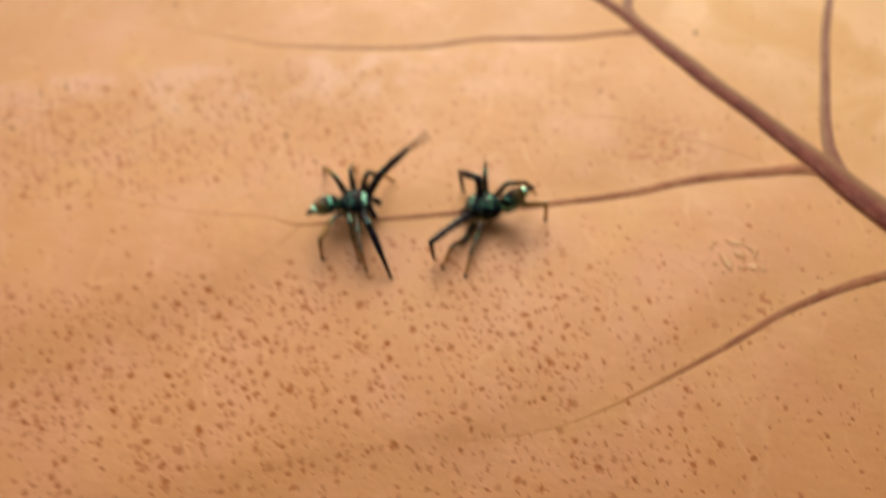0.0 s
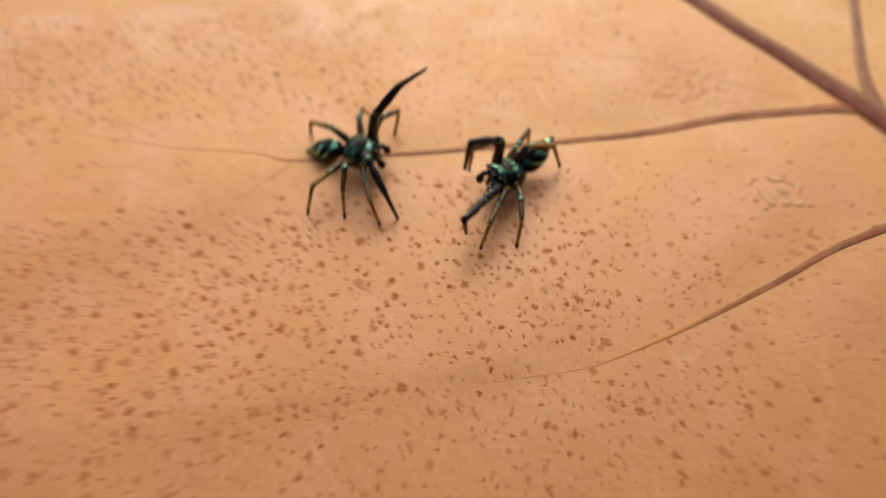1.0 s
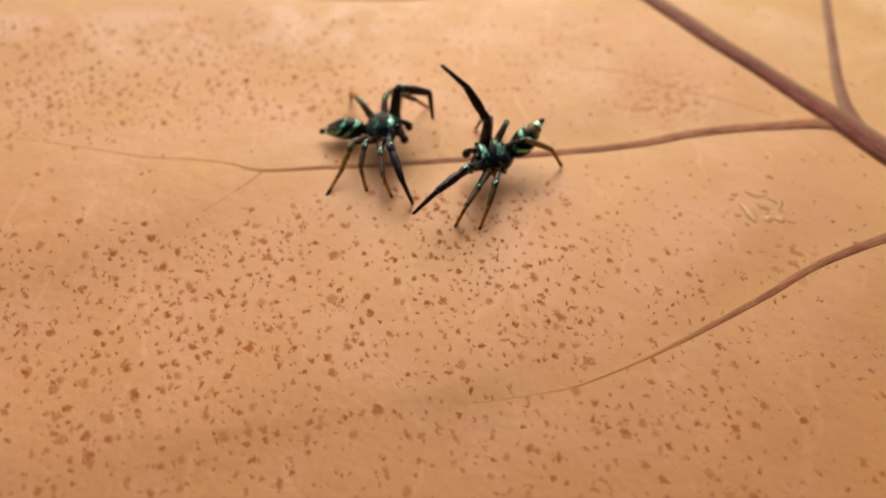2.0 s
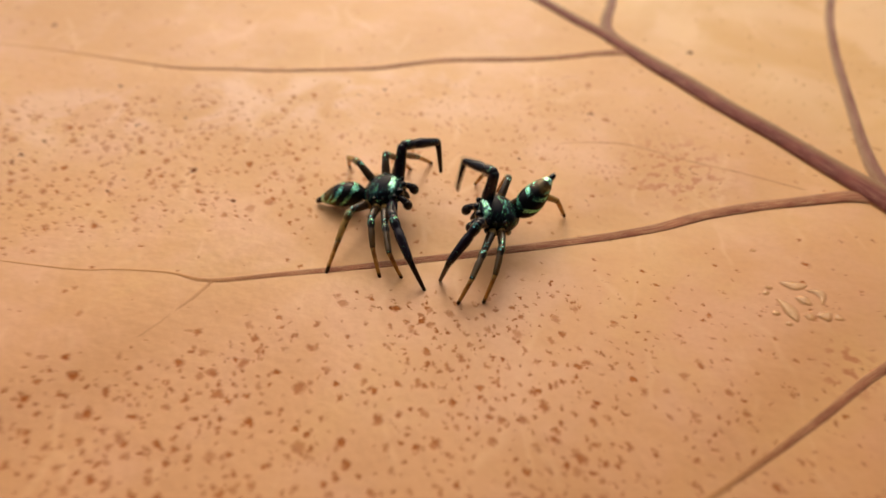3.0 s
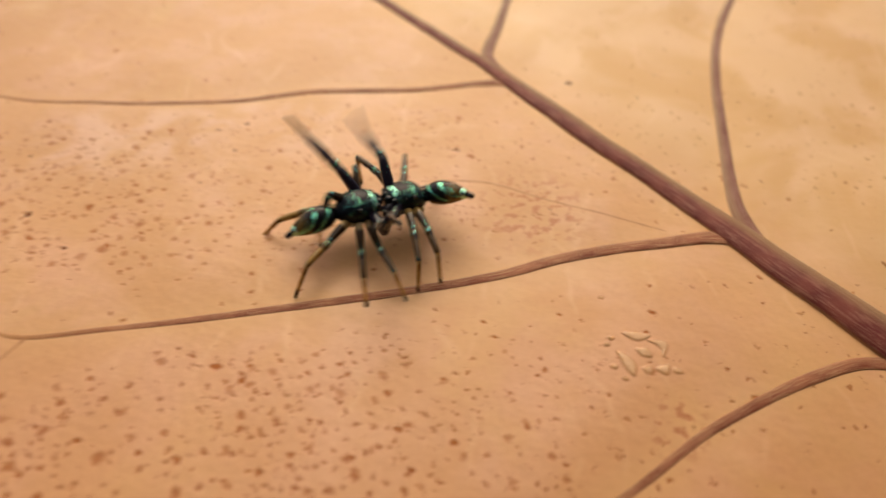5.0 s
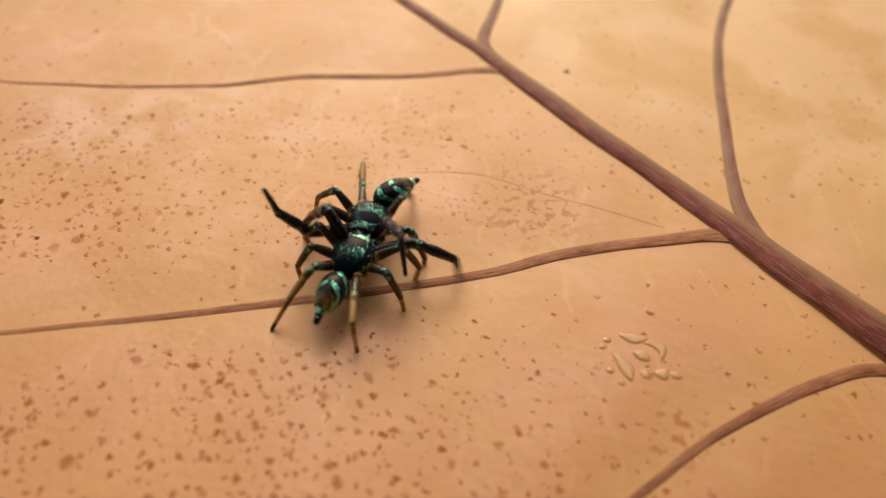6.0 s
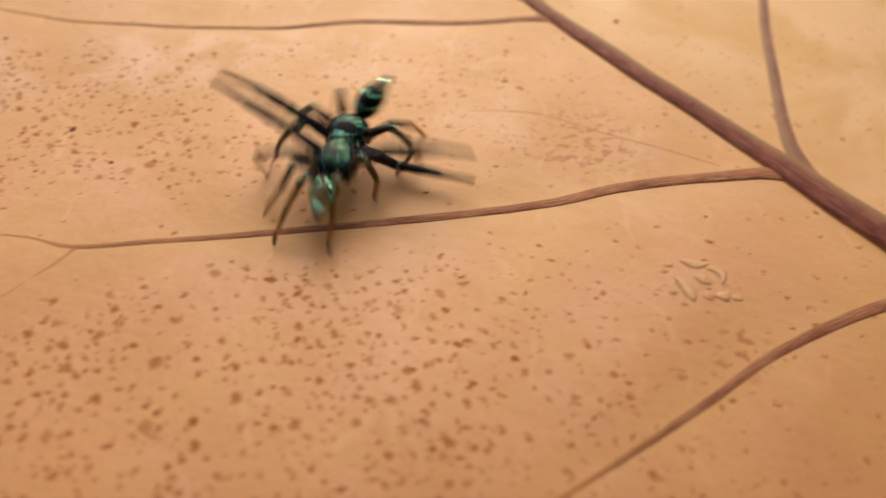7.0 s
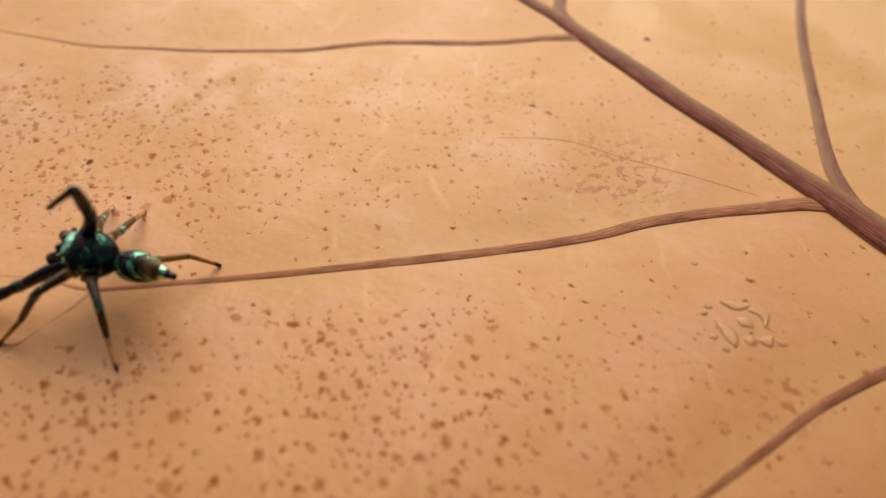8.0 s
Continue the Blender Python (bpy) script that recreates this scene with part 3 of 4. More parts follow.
def build_cloth():
    """A rumpled printed cloth that shows past the near margin of the leaf."""
    bm = bmesh.new()
    nx, ny = 56, 44
    grid = []
    for i in range(nx + 1):
        row = []
        for j in range(ny + 1):
            x, y = -105.0 + 148.0 * i / nx, -80.0 + 85.0 * j / ny
            z = -0.80 + 0.05 * math.sin(x * 0.06 + 0.5) * math.sin(y * 0.05) + 0.03 * math.sin(0.17 * x + 0.11 * y) + 0.9 * math.exp(-((x + 31.0) ** 2 + (y + 36.0) ** 2) / 25.0)
            row.append(bm.verts.new((x, y, z - 0.004 * max(0.0, -75 - x) ** 2 - 0.02 * max(0.0, y + 12.0) ** 1.7)))
        grid.append(row)
    for i in range(nx):
        for j in range(ny):
            bm.faces.new((grid[i][j], grid[i + 1][j], grid[i + 1][j + 1], grid[i][j + 1]))
    bmesh.ops.solidify(bm, geom=bm.faces[:], thickness=0.6)
    tagged(part("cloth", bm, CLOTH), "white cloth with lime-yellow print under the leaf", "cloth")


def build_shade_walls():
    """Plain unseen walls, added behind the viewpoint and beside the stalk to shade the near leaf."""
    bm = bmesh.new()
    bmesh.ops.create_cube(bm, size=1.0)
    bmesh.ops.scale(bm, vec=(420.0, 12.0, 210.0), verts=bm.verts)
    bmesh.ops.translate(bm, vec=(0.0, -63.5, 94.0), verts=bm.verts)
    tagged(part("south_light_block", bm, SOIL, smooth=False), "unseen dark wall added behind the viewpoint to block light", "wall", kind="structure")
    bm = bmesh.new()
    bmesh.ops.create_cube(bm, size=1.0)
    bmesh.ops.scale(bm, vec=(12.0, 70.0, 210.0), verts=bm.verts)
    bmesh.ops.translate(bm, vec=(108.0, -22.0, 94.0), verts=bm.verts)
    tagged(part("east_light_block", bm, SOIL, smooth=False), "unseen dark wall added beside the leaf's stalk to block light", "wall", kind="structure")


def build_shade_panel():
    """Plain dark panel, unseen, added over and behind the viewpoint to block skylight, lower towards the stalk."""
    bm = bmesh.new()
    corners = ((-210.0, -57.0, 84.0), (102.0, -57.0, 70.0), (102.0, 34.0, 58.0), (24.0, 5.0, 64.0), (-210.0, -42.0, 84.0))
    low = [bm.verts.new(c) for c in corners]
    high = [bm.verts.new((x, y, z + 8.0)) for x, y, z in corners]
    bm.faces.new(low)
    bm.faces.new(high[::-1])
    for i in range(len(corners)):
        j = (i + 1) % len(corners)
        bm.faces.new((low[i], low[j], high[j], high[i]))
    tagged(part("overhead_light_block", bm, SOIL, smooth=False), "unseen dark panel added above the viewpoint to block light", "awning", kind="structure")


# ---- the jumping spiders ----
SEGMENTS = {"1": (3.31, 3.37, 2.54), "2": (2.72, 2.58, 2.17), "3": (2.56, 2.25, 2.17), "4": (2.68, 2.50, 2.41)}
HIP = {"1": (0.85, 0.74), "2": (0.32, 0.92), "3": (-0.22, 0.92), "4": (-0.78, 0.72)}
LEGS = ("L1", "L2", "L3", "L4", "R1", "R2", "R3", "R4")


def carapace_mesh():
    bm = bmesh.new()
    bmesh.ops.create_uvsphere(bm, u_segments=40, v_segments=26, radius=1.0)
    for v in bm.verts:
        x, y, z = v.co
        box = (abs(x) ** 2.6 + abs(y) ** 2.6) ** (1 / 2.6)
        flat = math.hypot(x, y)
        k = flat / box if box > 1e-6 else 1.0
        x, y = x * (0.55 + 0.45 * k), y * (0.6 + 0.4 * k)
        x *= 1.68
        wide = 1.40 * (1.0 - 0.12 * max(0.0, x / 1.68) ** 2 - 0.20 * max(0.0, -x / 1.68) ** 2)
        tall = 1.12 if z > 0 else 0.66
        rear = max(0.0, (-x - 0.5) / 1.3)
        z = math.copysign(abs(z) ** 0.68, z) * tall * (1.0 - 0.55 * rear ** 1.5 if z > 0 else 1.0)
        v.co = (x * 1.05, y * wide * 1.07, z * 1.08)
    return bm


def abdomen_mesh():
    rows = [(0.12, 0.0), (0.08, 0.14), (0.0, 0.26), (-0.18, 0.50), (-0.42, 0.72), (-0.75, 0.88), (-1.15, 0.96), (-1.6, 0.97),
            (-2.05, 0.89), (-2.5, 0.74), (-2.9, 0.56), (-3.2, 0.41), (-3.42, 0.29), (-3.52, 0.22), (-3.56, 0.0)]
    return spun([(1.06 * x, 1.05 * r) for x, r in rows], 26, 0.92, 0.12)


def leg_piece(length, r0, rm, r1, bow=0.0, sides=12):
    """A leg segment along x with rounded ends and a swollen middle."""
    rows = [(-0.6 * r0, 0.0), (-0.45 * r0, 0.65 * r0), (0.0, r0), (0.22 * length, (r0 + 2 * rm) / 3), (0.45 * length, rm), (0.7 * length, (rm + r1) / 2),
            (0.9 * length, r1 * 1.04), (length, r1), (length + 0.4 * r1, 0.65 * r1), (length + 0.55 * r1, 0.0)]
    return spun(rows, sides, 1.12, bow)


def patella_piece(length, r0, rm, r1, bow):
    """A shin with its kneecap: a short swollen joint, a nick, then the long segment."""
    rows = [(-0.6 * r0, 0.0), (-0.45 * r0, 0.7 * r0), (0.0, r0), (0.14 * length, 1.12 * r0), (0.25 * length, 1.02 * r0), (0.30 * length, 0.88 * r0), (0.35 * length, 0.92 * rm),
            (0.5 * length, rm), (0.72 * length, (rm + r1) / 2), (0.9 * length, r1 * 1.08), (length, r1), (length + 0.4 * r1, 0.65 * r1), (length + 0.55 * r1, 0.0)]
    return spun(rows, 12, 1.1, bow)


def build_leg(spider, key):
    n = key[1]
    femur_l, tibia_l, tarsus_l = SEGMENTS[n]
    big = n == "1"
    thick = (0.35, 0.44, 0.36, 0.34, 0.38, 0.28, 0.24, 0.19, 0.14) if big else (0.27, 0.34, 0.25, 0.26, 0.25, 0.195, 0.175, 0.15, 0.125)
    upper, lower, foot = (BLACK_LEG, BLACK_LEG, BLACK_TARSUS) if big else (HIND_FEMUR, AMBER_LEG if n == "4" else BANDED_LEG, AMBER_TARSUS)
    femur = part("femur", leg_piece(femur_l, *thick[:3], 0.10), upper, spider, "thick black front leg" if big else "dark leg with teal scales")
    tibia = part("tibia", patella_piece(tibia_l, *thick[3:6], 0.05), lower, femur)
    bm = leg_piece(tarsus_l, *thick[6:], 0.03, 10)
    tip = ball((tarsus_l, 0, 0), (0.13, 0.11, 0.10), 10, 6)
    spare = bpy.data.meshes.new("spare")
    tip.to_mesh(spare)
    tip.free()
    bm.from_mesh(spare)
    bpy.data.meshes.remove(spare)
    tarsus = part("tarsus", bm, foot, femur, "black foot segment" if big else "brown translucent foot segment")
    return femur, tibia, tarsus


def build_spider(label, lost=()):
    spider = tagged(new("jumping_spider"), label, "spider", "fighting spiders")
    trunk = part("cephalothorax", carapace_mesh(), CARAPACE, spider, "black cephalothorax dusted with teal scales")
    for side in (1, -1):
        for x, y, z, r in ((1.60, 0.36, 0.26, 0.34), (1.42, 0.94, 0.37, 0.21), (0.64, 1.28, 0.60, 0.10), (-0.05, 1.27, 0.66, 0.18)):
            part("eye", ball((x, y * side, z), (r, r, r), 14, 10), EYE, trunk, "glossy black eye")
        bm = spun([(-0.1, 0.0), (-0.06, 0.16), (0.12, 0.24), (0.42, 0.24), (0.75, 0.17), (0.95, 0.08), (1.0, 0.0)], 12, 0.9)
        bmesh.ops.rotate(bm, cent=(0, 0, 0), matrix=Matrix.Rotation(radians(72), 3, "Y"), verts=bm.verts)
        bmesh.ops.translate(bm, vec=(1.32, 0.30 * side, -0.20), verts=bm.verts)
        part("jaw", bm, MOUTH, trunk, "dark jaw")
    part("breastplate", ball((-0.1, 0, -0.44), (1.15, 0.66, 0.26), 18, 10), COXA, trunk, "amber underside between the legs")
    belly = part("abdomen", abdomen_mesh(), ABDOMEN, spider, "dark pointed abdomen with green iridescent bands and amber rear")
    bm = spun([(-3.62, 0.0), (-3.64, 0.22), (-3.80, 0.25), (-4.00, 0.23), (-4.16, 0.18), (-4.24, 0.0)], 12)
    bmesh.ops.rotate(bm, cent=(-3.64, 0, 0), matrix=Matrix.Rotation(radians(-18), 3, "Y"), verts=bm.verts)
    part("spinneret", bm, EYE, belly, "black spinnerets")
    part("waist", spun([(-0.25, 0.0), (-0.2, 0.16), (0.0, 0.15), (0.3, 0.22), (0.35, 0.0)], 12), MOUTH, belly)
    for side in (1, -1):
        # each feeler curls forward, then down and back in under the face
        arc = [(1.22 + 0.78 * math.sin(a), side * (0.52 + 0.30 * math.sin(a)), -0.66 + 0.66 * math.cos(a)) for a in (0.19 * k for k in range(13))]
        palp = part("pedipalp", bent(arc[:7], [0.18, 0.21, 0.23, 0.24, 0.25, 0.26, 0.27]), BLACK_LEG, spider, "short dark curled feeler")
        part("palp_tip", bent(arc[6:], [0.27, 0.33, 0.37, 0.38, 0.35, 0.27, 0.14]), BLACK_TARSUS, palp)
    limbs = {}
    for key in LEGS:
        side = 1 if key[0] == "L" else -1
        hx, hy = HIP[key[1]]
        stub = ball((hx * 1.02, side * (hy + 0.36), -0.42), (0.27, 0.40, 0.25), 12, 8)
        part("coxa", stub, COXA if key[1] in "234" else MOUTH, spider, "amber leg joint" if key[1] in "234" else "")
        if key in lost:
            part("leg_stump", ball((hx - 0.12, side * (hy + 0.22), -0.33), (0.16, 0.2, 0.15), 10, 8), COXA, spider, "pale stump of a lost hind leg")
        else:
            limbs[key] = build_leg(spider, key)
    return {"thing": spider, "abdomen": belly, "limbs": limbs, "body": [], "legs": {key: [] for key in limbs}}


leaf = build_leaf()
build_ground()
build_cloth()
build_shade_walls()
build_shade_panel()
challenger = build_spider("black jumping spider with teal bands standing on the dry leaf")
rival = build_spider("black jumping spider missing a hind leg on the dry leaf", ("L4",))


# ---- how the spiders move ----
def moment(who, t, body, **legs):
    """body: millimetres x, y, z, then degrees of heading, pitch, roll, abdomen swing and lift. legs: heading, then the rise of each segment."""
    who["body"].append((t, body))
    for key, angles in legs.items():
        who["legs"][key].append((t, angles))


def gesture(who, key, t, angles):
    """A leg's own pose at t, in place of the one of that moment."""
    who["legs"][key] = [row for row in who["legs"][key] if abs(row[0] - t) > 0.01] + [(t, angles)]


def glide(rows, t):
    """Values at t on a curve through rows of (time, values) that never overshoots them."""
    rows = sorted(rows)
    times = [r[0] for r in rows]
    vals = np.array([r[1] for r in rows], float)
    if t <= times[0]:
        return vals[0]
    if t >= times[-1]:
        return vals[-1]
    i = max(k for k in range(len(times) - 1) if times[k] <= t)

    def slope(k):
        if k == 0 or k == len(times) - 1:
            return np.zeros(vals.shape[1])
        a = (vals[k] - vals[k - 1]) / (times[k] - times[k - 1])
        b = (vals[k + 1] - vals[k]) / (times[k + 1] - times[k])
        same = a * b > 0
        return np.where(same, 2 * a * b / np.where(same, a + b, 1.0), 0.0)

    h = times[i + 1] - times[i]
    u = (t - times[i]) / h
    return ((1 + 2 * u) * (1 - u) ** 2 * vals[i] + u * (1 - u) ** 2 * h * slope(i)
            + u * u * (3 - 2 * u) * vals[i + 1] + u * u * (u - 1) * h * slope(i + 1))


def animate(who):
    steps = [k / 10 for k in range(80)] + [7.74, 7.87, 7.93, 7.97, 8.0]
    steps = sorted(steps)
    body = [glide(who["body"], t) for t in steps]
    place = [pose(b[0] * MM, b[1] * MM, b[2] * MM, 0, 0, b[3]) @ pose(0, 0, 0, 0, -b[4], 0) @ pose(0, 0, 0, b[5]) for b in body]
    walk(who["thing"], list(zip(steps, place)))
    walk(who["abdomen"], [(t, pose(-1.6 * MM, 0, 0.15 * MM, 0, 0, b[6]) @ pose(0, 0, 0, 0, b[7], 0)) for t, b in zip(steps, body)])
    for key, (femur, tibia, tarsus) in who["limbs"].items():
        side = 1 if key[0] == "L" else -1
        hx, hy = HIP[key[1]]
        l1, l2, _ = SEGMENTS[key[1]]
        angles = [glide(who["legs"][key], t) for t in steps]
        walk(femur, [(t, pose(hx * MM, side * hy * MM, -0.35 * MM, 0, 0, side * a[0]) @ pose(0, 0, 0, 0, -a[1], 0)) for t, a in zip(steps, angles)])
        walk(tibia, [(t, pose(l1 * MM, 0, 0, 0, -(a[2] - a[1]), 0)) for t, a in zip(steps, angles)])
        walk(tarsus, [(t, pose((l1 + l2 * math.cos(radians(a[2] - a[1]))) * MM, 0, l2 * math.sin(radians(a[2] - a[1])) * MM, 0, -(a[3] - a[1]), 0))
                      for t, a in zip(steps, angles)])


def motions():
    moment(challenger, 0.00, (-3.27, 0.95, 1.67, -5, 5, 2, 60, 29), L1=(37, 47, 25, 13), L2=(59, 53, -50, -59), L3=(106, 47, -31, -70), L4=(137, 43, -15, -63), R1=(58, 33, -28, -38), R2=(70, 17, -1, -61), R3=(70, 39, -23, -57), R4=(102, 31, 2, -71))
    moment(challenger, 0.50, (-4.24, -1.29, 1.67, 3, 1, -1, 48, 27), L1=(42, 77, -30, -90), L2=(70, 62, -36, -76), L3=(90, 87, -47, -75), L4=(142, 15, 14, -101), R1=(63, 37, -18, -68), R2=(72, 9, -1, -54), R3=(81, 41, -27, -63), R4=(114, 26, -4, -64))
    moment(challenger, 1.00, (-2.43, -0.91, 1.64, -11, 11, 9, -6, -9), L1=(38, 68, 31, 7), L2=(73, 17, -32, -137), L3=(106, 25, -24, -67), L4=(162, 45, -4, -61), R1=(53, 53, -30, -62), R2=(62, 14, 5, -54), R3=(84, 45, -17, -41), R4=(106, 31, 18, -42))
    moment(challenger, 1.20, (0.35, 0.06, 1.81, -8, 11, 4, 8, 11), L1=(43, 66, -48, -107), L2=(65, 51, -54, -82), L3=(91, 14, -14, -63), L4=(155, 49, -9, -63), R1=(70, 34, -18, -71), R2=(79, 36, -25, -58), R3=(94, 39, -21, -54), R4=(119, 35, -27, -14))
    moment(challenger, 2.30, (1.26, 3.92, 1.93, -12, 19, 4, 7, 8), L1=(49, 60, -41, -103), L2=(73, 26, -52, -59), L3=(96, 28, -27, -69), L4=(131, 38, -8, -45), R1=(62, 29, -29, -80), R2=(72, 17, -12, -84), R3=(90, 34, -14, -71), R4=(107, 32, -24, -13))
    moment(challenger, 2.50, (1.09, 4.07, 2.10, -15, 19, 8, 13, 4), L1=(51, 52, -48, -108), L2=(74, 25, -61, -71), L3=(103, 18, -26, -69), L4=(140, 47, -13, -64), R1=(59, 35, -36, -65), R2=(69, 18, -12, -76), R3=(86, 29, -7, -70), R4=(103, 34, -17, -17))
    moment(challenger, 3.00, (3.27, 6.56, 2.12, -18, 21, 7, 11, 6), L1=(59, 53, -36, -112), L2=(86, 18, -47, -57), L3=(95, 36, -52, -67), L4=(142, 52, -16, -48), R1=(61, 20, -30, -62), R2=(68, 8, -11, -73), R3=(77, 20, -23, -47), R4=(104, 34, -18, -21))
    moment(challenger, 3.50, (3.33, 6.41, 2.40, -17, 20, 6, 18, 10), L1=(58, 53, -37, -112), L2=(87, 14, -42, -66), L3=(96, 30, -50, -69), L4=(143, 52, -23, -48), R1=(62, 20, -31, -69), R2=(71, 11, -19, -73), R3=(80, 21, -29, -50), R4=(106, 28, -21, -20))
    moment(challenger, 4.00, (10.56, 8.05, 2.34, 31, -3, 4, -2, -10), L1=(83, 19, 6, 27), L2=(67, 37, -42, -74), L3=(172, 59, -76, -85), L4=(148, 28, -32, -78), R1=(100, -6, -18, 1), R2=(110, -1, -13, -26), R3=(110, -22, -15, -4), R4=(166, -15, 1, -40))
    moment(challenger, 4.50, (12.77, 8.09, 2.62, 18, 11, -1, -6, 9), L1=(75, 86, 4, 13), L2=(88, 15, -23, -67), L3=(96, 30, -35, -71), L4=(165, 3, -14, -45), R1=(83, 24, 55, 4), R2=(95, -5, -4, -65), R3=(105, -14, -21, -18), R4=(151, 9, 6, -43))
    moment(challenger, 5.00, (13.14, 9.54, 2.54, 21, 2, -4, 7, -7), L1=(116, 38, 24, 28), L2=(72, 41, -37, -71), L3=(201, 50, -56, -78), L4=(165, 3, -14, -45), R1=(90, 14, 57, 27), R2=(85, -27, -7, -34), R3=(105, -27, -21, -19), R4=(145, -6, -5, -46))
    moment(challenger, 5.10, (14.26, 9.45, 2.14, 25, 0, 0, -6, 5), L1=(107, 34, 46, 18), L2=(70, 42, -37, -72), L3=(105, 41, -37, -72), L4=(165, 3, -12, -35), R1=(40, 46, -32, -70), R2=(100, 2, -7, -45), R3=(121, -5, -12, -30), R4=(152, 26, -55, -20))
    moment(challenger, 5.20, (19.73, 11.05, 6.96, 58, -9, -3, 4, -4), L1=(58, 52, 6, -8), L2=(70, 50, -25, -68), L3=(105, 50, -25, -68), L4=(145, 50, -25, -68), R1=(-13, 64, -23, -28), R2=(70, 50, -25, -68), R3=(105, 50, -25, -68), R4=(145, 50, -25, -68))
    moment(challenger, 5.60, (13.91, 5.55, 1.90, 57, 5, -6, 4, 2), L1=(68, 42, -12, -13), L2=(71, 46, -30, -69), L3=(142, 52, -34, -71), L4=(161, 42, -13, -62), R1=(104, 29, 64, 60), R2=(78, 12, -29, -59), R3=(108, 14, -31, -51), R4=(153, 9, 5, -75))
    moment(challenger, 6.30, (14.24, 3.23, 2.40, 78, 7, 1, 3, 3), L1=(72, 71, -60, -96), L2=(90, 50, -75, -108), L3=(112, 45, -80, -110), L4=(156, 43, -49, -24), R1=(46, 19, -98, -183), R2=(57, 45, -90, -141), R3=(109, 45, -80, -110), R4=(156, 40, -2, -78))
    moment(challenger, 6.50, (14.17, 0.15, 3.50, 92, 3, 14, -10, 3), L1=(49, -16, -16, 3), L2=(93, 10, -91, -112), L3=(117, -4, -122, -136), L4=(149, 35, -81, -86), R1=(94, 51, -74, -114), R2=(109, 52, -75, -106), R3=(125, 50, -60, -105), R4=(147, 48, -76, -94))
    moment(challenger, 6.70, (11.43, 0.66, 1.09, 91, 11, -10, -2, 16), L1=(68, 69, -30, 37), L2=(64, 55, -14, -64), L3=(127, 48, -25, 1), L4=(162, 67, 9, -64), R1=(109, 14, 16, 10), R2=(75, 42, -41, -75), R3=(108, 47, -30, -70), R4=(142, 33, 9, -63))
    moment(challenger, 6.90, (9.68, 4.24, 2.06, 92, 3, 0, -5, 2), L1=(80, 25, 34, 36), L2=(71, 42, -37, -72), L3=(98, 31, -48, -37), L4=(145, 48, -29, -69), R1=(98, 9, 3, 2), R2=(71, 43, -36, -72), R3=(91, 33, -48, -37), R4=(170, 9, 2, -49))
    moment(challenger, 7.00, (7.95, 5.39, 2.51, 79, 8, 5, 4, 17), L1=(84, 32, 25, 24), L2=(92, 7, -24, -119), L3=(136, 39, -59, -50), L4=(161, 40, -32, -50), R1=(76, 24, 4, -9), R2=(54, 12, -23, -126), R3=(97, 64, -61, -95), R4=(175, 50, -43, -37))
    moment(challenger, 7.10, (7.29, 9.55, 2.00, 66, 6, -1, -2, -16), L1=(100, 68, -16, 40), L2=(72, 44, -35, -71), L3=(106, 46, -31, -70), L4=(169, 11, 3, -38), R1=(41, 43, -38, -73), R2=(73, 41, -39, -73), R3=(107, 43, -35, -72), R4=(145, 50, -25, -68))
    moment(challenger, 7.30, (5.79, 9.85, 2.30, 44, 5, -0, 25, -25), L1=(94, 13, 18, 22), L2=(73, 39, -40, -73), L3=(161, 10, -30, -20), L4=(145, 47, -29, -69), R1=(42, 42, -39, -73), R2=(73, 38, -41, -73), R3=(108, 40, -38, -73), R4=(129, 16, -15, -44))
    moment(challenger, 7.40, (5.62, 10.09, 1.42, 44, 5, 8, 29, -20), L1=(110, 29, 66, -23), L2=(71, 42, -40, -74), L3=(108, 44, -36, -73), L4=(166, 15, 5, -43), R1=(86, 18, 17, -50), R2=(68, 54, -17, -65), R3=(104, 58, -11, -64), R4=(128, 19, -4, -10))
    moment(challenger, 7.50, (5.28, 2.90, 2.30, 28, 14, 18, 60, 4), L1=(-33, 57, -69, -98), L2=(128, 63, -45, -41), L3=(131, 73, -45, -44), L4=(131, 90, -48, -52), R1=(51, 63, -71, -107), R2=(43, 59, -65, -96), R3=(47, 61, -68, -87), R4=(167, 19, -180, -79))
    moment(challenger, 7.60, (8.56, 3.94, 1.98, 49, 8, -1, 27, 4), L1=(17, 46, -47, -46), L2=(60, 55, -60, -100), L3=(95, 60, -60, -105), L4=(130, 55, -50, -95), R1=(40, 50, -50, -80), R2=(55, 55, -50, -90), R3=(80, 55, -50, -95), R4=(100, 50, -55, -95))
    moment(challenger, 7.70, (3.84, -4.93, 1.67, 87, -4, 19, 8, -3), L1=(52, -24, -6, 15), L2=(55, 32, -52, -80), L3=(106, 25, -60, -86), L4=(154, 33, -50, -73), R1=(127, 65, 68, 76), R2=(67, 65, 3, -66), R3=(114, 62, -4, -64), R4=(96, 20, -4, 15))
    moment(challenger, 7.74, (3.20, -5.15, 1.67, 87, -4, 19, 8, -3), L1=(52, -24, -6, 15), L2=(55, 32, -52, -80), L3=(106, 25, -60, -86), L4=(154, 33, -50, -73), R1=(127, 65, 68, 76), R2=(67, 65, 3, -66), R3=(114, 62, -4, -64), R4=(96, 20, -4, 15))
    moment(challenger, 7.80, (-13.16, -8.21, 1.75, 144, 0, -0, 8, 4), L1=(40, 49, -27, -69), L2=(70, 47, -31, -70), L3=(105, 46, -31, -70), L4=(145, 49, -27, -69), R1=(40, 49, -27, -69), R2=(70, 47, -31, -70), R3=(105, 46, -31, -70), R4=(145, 49, -27, -69))
